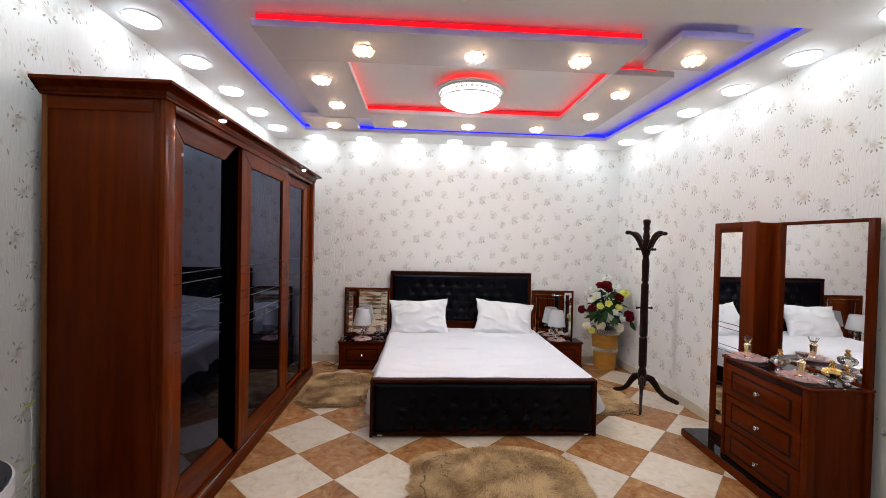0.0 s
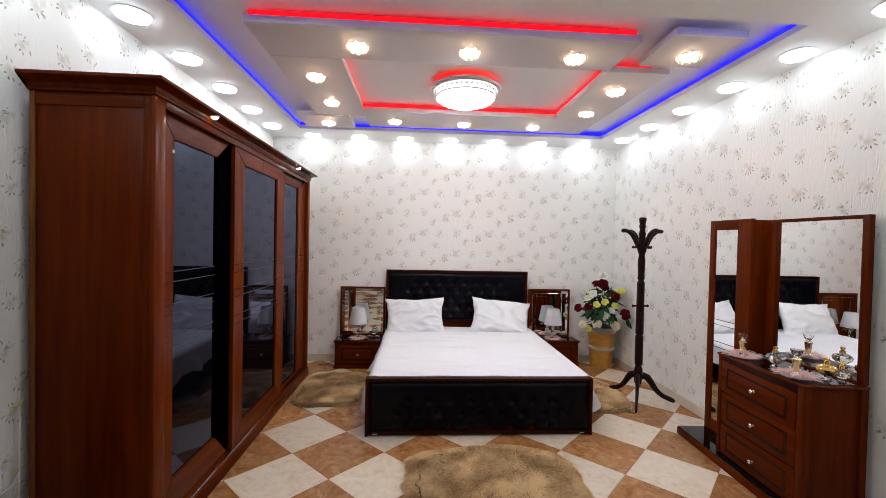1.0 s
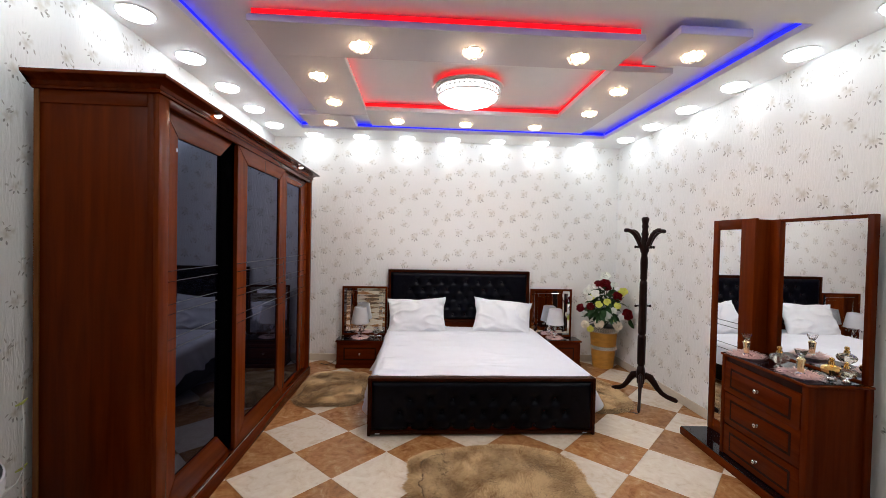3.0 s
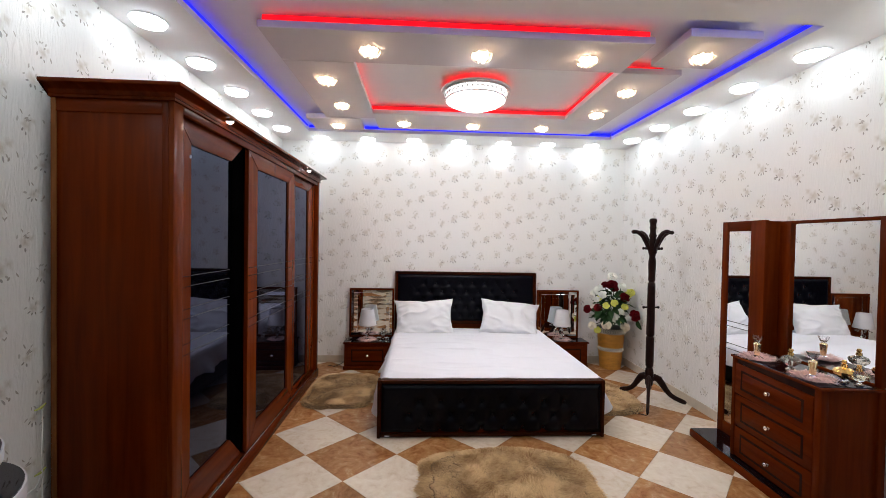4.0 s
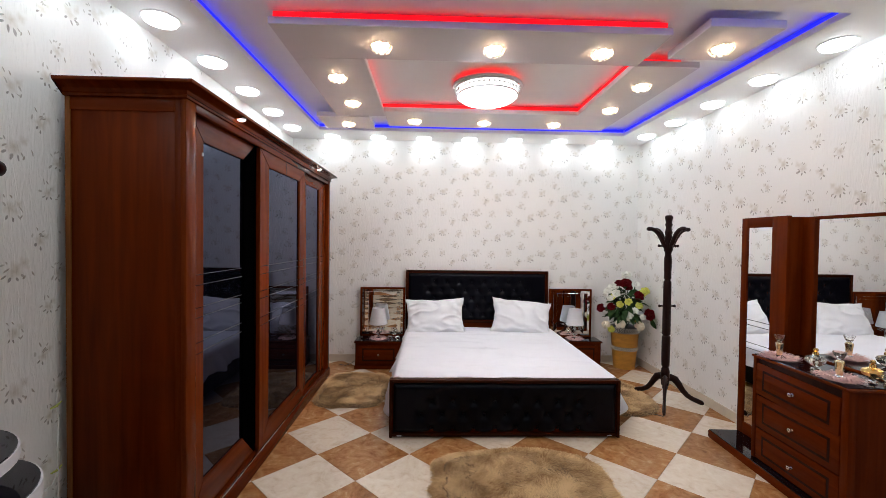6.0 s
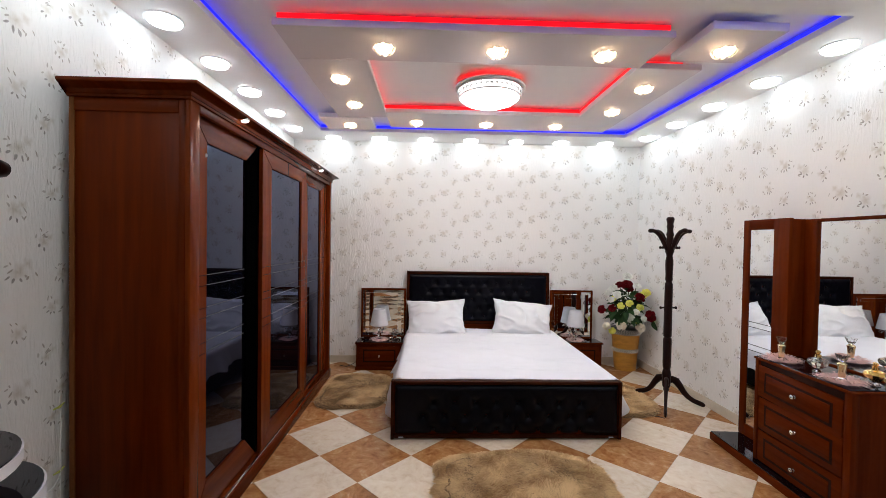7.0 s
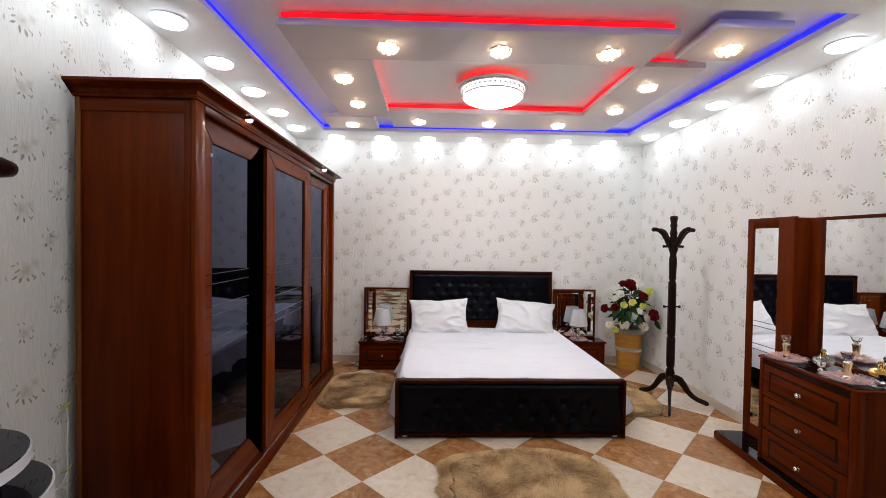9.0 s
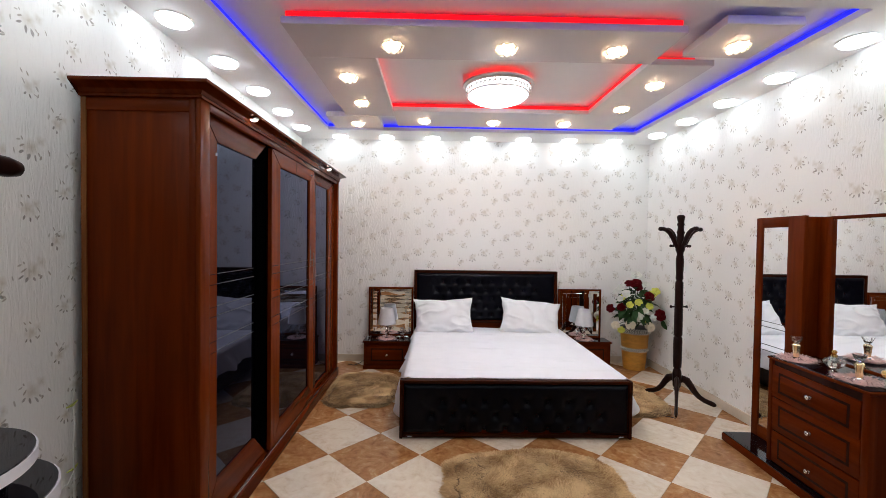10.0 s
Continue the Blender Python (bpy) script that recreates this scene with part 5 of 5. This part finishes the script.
# ---- vanity at the west wall, of which only the rounded end shows ----
WHITE_EDGE = plain("white_edge", (0.75, 0.74, 0.78), 0.3, vary=0.03)
VY = -1.24                                                     # its end towards the wardrobe


def rounded_end(r_x, depth, length):
    """Outline of a top whose free corner is a wide round: along the wall at x = 0, end at y = 0, growing to -y."""
    pts = [(0.0, -length), (0.0, 0.0)]
    for k in range(13):
        a = math.pi / 2 * (1 - k / 12)
        pts.append((depth - r_x + r_x * math.cos(a), -r_x * 1.0 + r_x * 1.0 * math.sin(a)))
    pts.append((depth, -length))
    return pts


vanity = thing("vanity_table", (XL + 0.012, VY, 0), "white vanity table with rounded glossy black tops, at the wallpaper wall", "vanity")
for z0, z1, dep, dy, nm in ((0.730, 0.775, 0.33, -0.03, "table_top"), (0.585, 0.645, 0.38, 0.0, "lower_top")):
    o = [(x, y + dy) for x, y in rounded_end(0.33, dep, 1.1)]
    slab_ = part(nm, prism(o[::-1], z0, z1 - 0.006), WHITE_EDGE, vanity, "white rounded edge", 40)
    o2 = [(x * 0.985 + 0.002, y * 0.99 - 0.008) for x, y in o]
    part("black_surface", prism(o2[::-1], z1 - 0.0058, z1), BLACK_GLASS, slab_, "glossy black surface")
o = [(x * 0.93, y - 0.03) for x, y in rounded_end(0.30, 0.37, 1.05)]
part("body", prism(o[::-1], 0.0, 0.5848), BLACK_GLASS, vanity, "glossy black curved body", 40)
part("riser", prism([(x * 0.85, y - 0.12) for x, y in rounded_end(0.25, 0.30, 0.95)][::-1], 0.6449, 0.7299), BLACK_GLASS, vanity, "glossy black drawer block", 40)
part("mirror_crest", tube([(0.055, -0.012, 1.745), (0.06, -0.026, 1.745), (0.062, -0.065, 1.746), (0.062, -0.18, 1.747), (0.062, -0.9, 1.747)], [0.014, 0.030, 0.038, 0.040, 0.040], 14, flat=1.0), RACK_WOOD, vanity, "dark rounded wooden mirror crest", 60)
part("mirror_post", box(0.0, 0.03, -0.92, -0.55, 0.7755, 1.72, 0.006), RACK_WOOD, vanity, "dark wooden mirror board", 35)

# beaded ornament on the vanity
orn = thing("beaded_vase", (XL + 0.20, VY - 0.40, 0.7752), "small vase covered with clear crystal beads on the vanity", "vase")
part("vase_body", lathe([(0.0, 0.0), (0.035, 0.0), (0.05, 0.05), (0.062, 0.12), (0.055, 0.2), (0.03, 0.26), (0.035, 0.29), (0.0, 0.29)], 20), CRYSTAL, orn, smooth=60)
bm = bmesh.new()
for i in range(90):
    a, z = i * 2.39996, 0.02 + 0.24 * i / 90
    r = 0.036 + 0.028 * math.sin(math.pi * min(1, z / 0.24) * 0.8)
    bmesh.ops.create_icosphere(bm, subdivisions=1, radius=0.009, matrix=Matrix.Translation((r * math.cos(a), r * math.sin(a), z)))
part("beads", bm, CRYSTAL, orn, "faceted clear beads")

# ---- socket, cable and switch on the walls ----
PLASTIC = plain("white_plastic", (0.75, 0.74, 0.72), 0.35, vary=0.03)
sock = thing("wall_socket", (XL, -1.075, 0.40), "white plastic wall socket with a plug, on the wallpaper", "socket")
part("plate", box(0.0, 0.012, -0.042, 0.042, -0.042, 0.042, 0.005), PLASTIC, sock, smooth=40)
part("plug", box(0.0121, 0.045, -0.018, 0.018, -0.018, 0.018, 0.006), PLASTIC, sock, "white plug", 40)
cab = bmesh.new()
pts = [(XL + 0.046, -1.075, 0.40), (XL + 0.05, -1.03, 0.41), (XL + 0.035, -0.985, 0.44), (XL + 0.022, -0.972, 0.55), (XL + 0.03, -0.975, 0.66), (XL + 0.018, -0.970, 0.75), (XL + 0.024, -0.973, 0.80)]
tube(pts, 0.003, 6, cab)
tube([(XL + 0.035, -0.985, 0.44), (XL + 0.03, -0.98, 0.30), (XL + 0.034, -0.99, 0.15), (XL + 0.03, -0.985, 0.006)], 0.003, 6, cab)
cb = tagged(part("power_cable", cab, PLASTIC, None, "thin white cable running up the wardrobe's back edge", 60), category="cable")
GREEN_TIP = plain("cable_tip", (0.45, 0.48, 0.10), 0.5)
for z in (0.445, 0.735):
    part("connector", tube([(XL + 0.02, -1.005, z), (XL + 0.03, -0.985, z + 0.005), (XL + 0.035, -0.965, z + 0.02)], [0.003, 0.006, 0.003], 6), GREEN_TIP, cb, "yellow-green connector", 60)
sw = thing("wall_switch", (XR, -0.93, 1.395), "small white wall switch on the wallpaper", "switch")
part("plate", box(-0.010, 0.0, -0.04, 0.04, -0.045, 0.045, 0.004), PLASTIC, sw, smooth=40)
part("rocker", box(-0.016, -0.0101, -0.022, 0.022, -0.03, 0.03, 0.003), PLASTIC, sw, smooth=40)

BLACK_CABLE = plain("black_cable", (0.012, 0.011, 0.010), 0.5)
# first run follows the dark line at the right rug's front edge
for pts in ([(2.42, 0.70, 0.004), (2.47, 0.635, 0.004), (2.55, 0.66, 0.004), (2.63, 0.625, 0.004), (2.70, 0.655, 0.004), (2.76, 0.64, 0.004), (2.80, 0.60, 0.004)], [(-0.30, 2.05, 0.004), (-0.22, 2.01, 0.004), (-0.16, 2.04, 0.02), (-0.115, 2.06, 0.05)]):
    tagged(part("power_cable", tube(pts, 0.0035, 6), BLACK_CABLE, None, "thin black strand lying on the floor tiles", 60), category="cable", group="black cables on the floor")

# ---- floor: screed below, glazed tiles laid on the diagonal ----
floor = structure("floor", box(XL - 0.2, XR + 0.2, YF - 0.2, YB + 0.2, -0.12, -0.003), GROUT, "diagonal checked floor of cream and brown glazed tiles", "floor")


def tile_mesh(material, clip=None):
    bm = bmesh.new()
    g = T / 2 - 0.0013
    m = Matrix.Rotation(radians(45), 4, "Z")
    box(-g, g, -g, g, -0.010, 0.0, bm=bm)
    bmesh.ops.bevel(bm, geom=[e for e in bm.edges if all(v.co.z > -0.001 for v in e.verts)], offset=0.0012, segments=1, affect="EDGES")
    bmesh.ops.transform(bm, matrix=m, verts=bm.verts)
    for co, no in clip or ():
        bmesh.ops.bisect_plane(bm, geom=bm.verts[:] + bm.edges[:] + bm.faces[:], plane_co=co, plane_no=no, clear_outer=True)
        bmesh.ops.holes_fill(bm, edges=[e for e in bm.edges if e.is_boundary])
    me = bpy.data.meshes.new("tile")
    bm.to_mesh(me)
    bm.free()
    me.materials.append(material)
    return me


whole = {0: tile_mesh(TILE_CREAM), 1: tile_mesh(TILE_BROWN)}
HD = T * math.sqrt(0.5)
for i in range(-26, 12):
    for j in range(-26, 26):
        cx, cy = HD * (i - j), HD * (i + j + 1)
        if cx < XL - HD + 0.02 or cx > XR + HD - 0.02 or cy < YF - HD + 0.02 or cy > YB + HD - 0.02:
            continue
        clip = []
        if cx - HD < XL:
            clip.append(((XL - cx, 0, 0), (-1, 0, 0)))
        if cx + HD > XR:
            clip.append(((XR - cx, 0, 0), (1, 0, 0)))
        if cy - HD < YF:
            clip.append(((0, YF - cy, 0), (0, -1, 0)))
        if cy + HD > YB:
            clip.append(((0, YB - cy, 0), (0, 1, 0)))
        k = (i + j) % 2
        ob = new("tile", tile_mesh((TILE_CREAM, TILE_BROWN)[k], clip) if clip else whole[k])
        ob.matrix_basis = Matrix.Translation((cx, cy, 0))
        ob.parent = floor
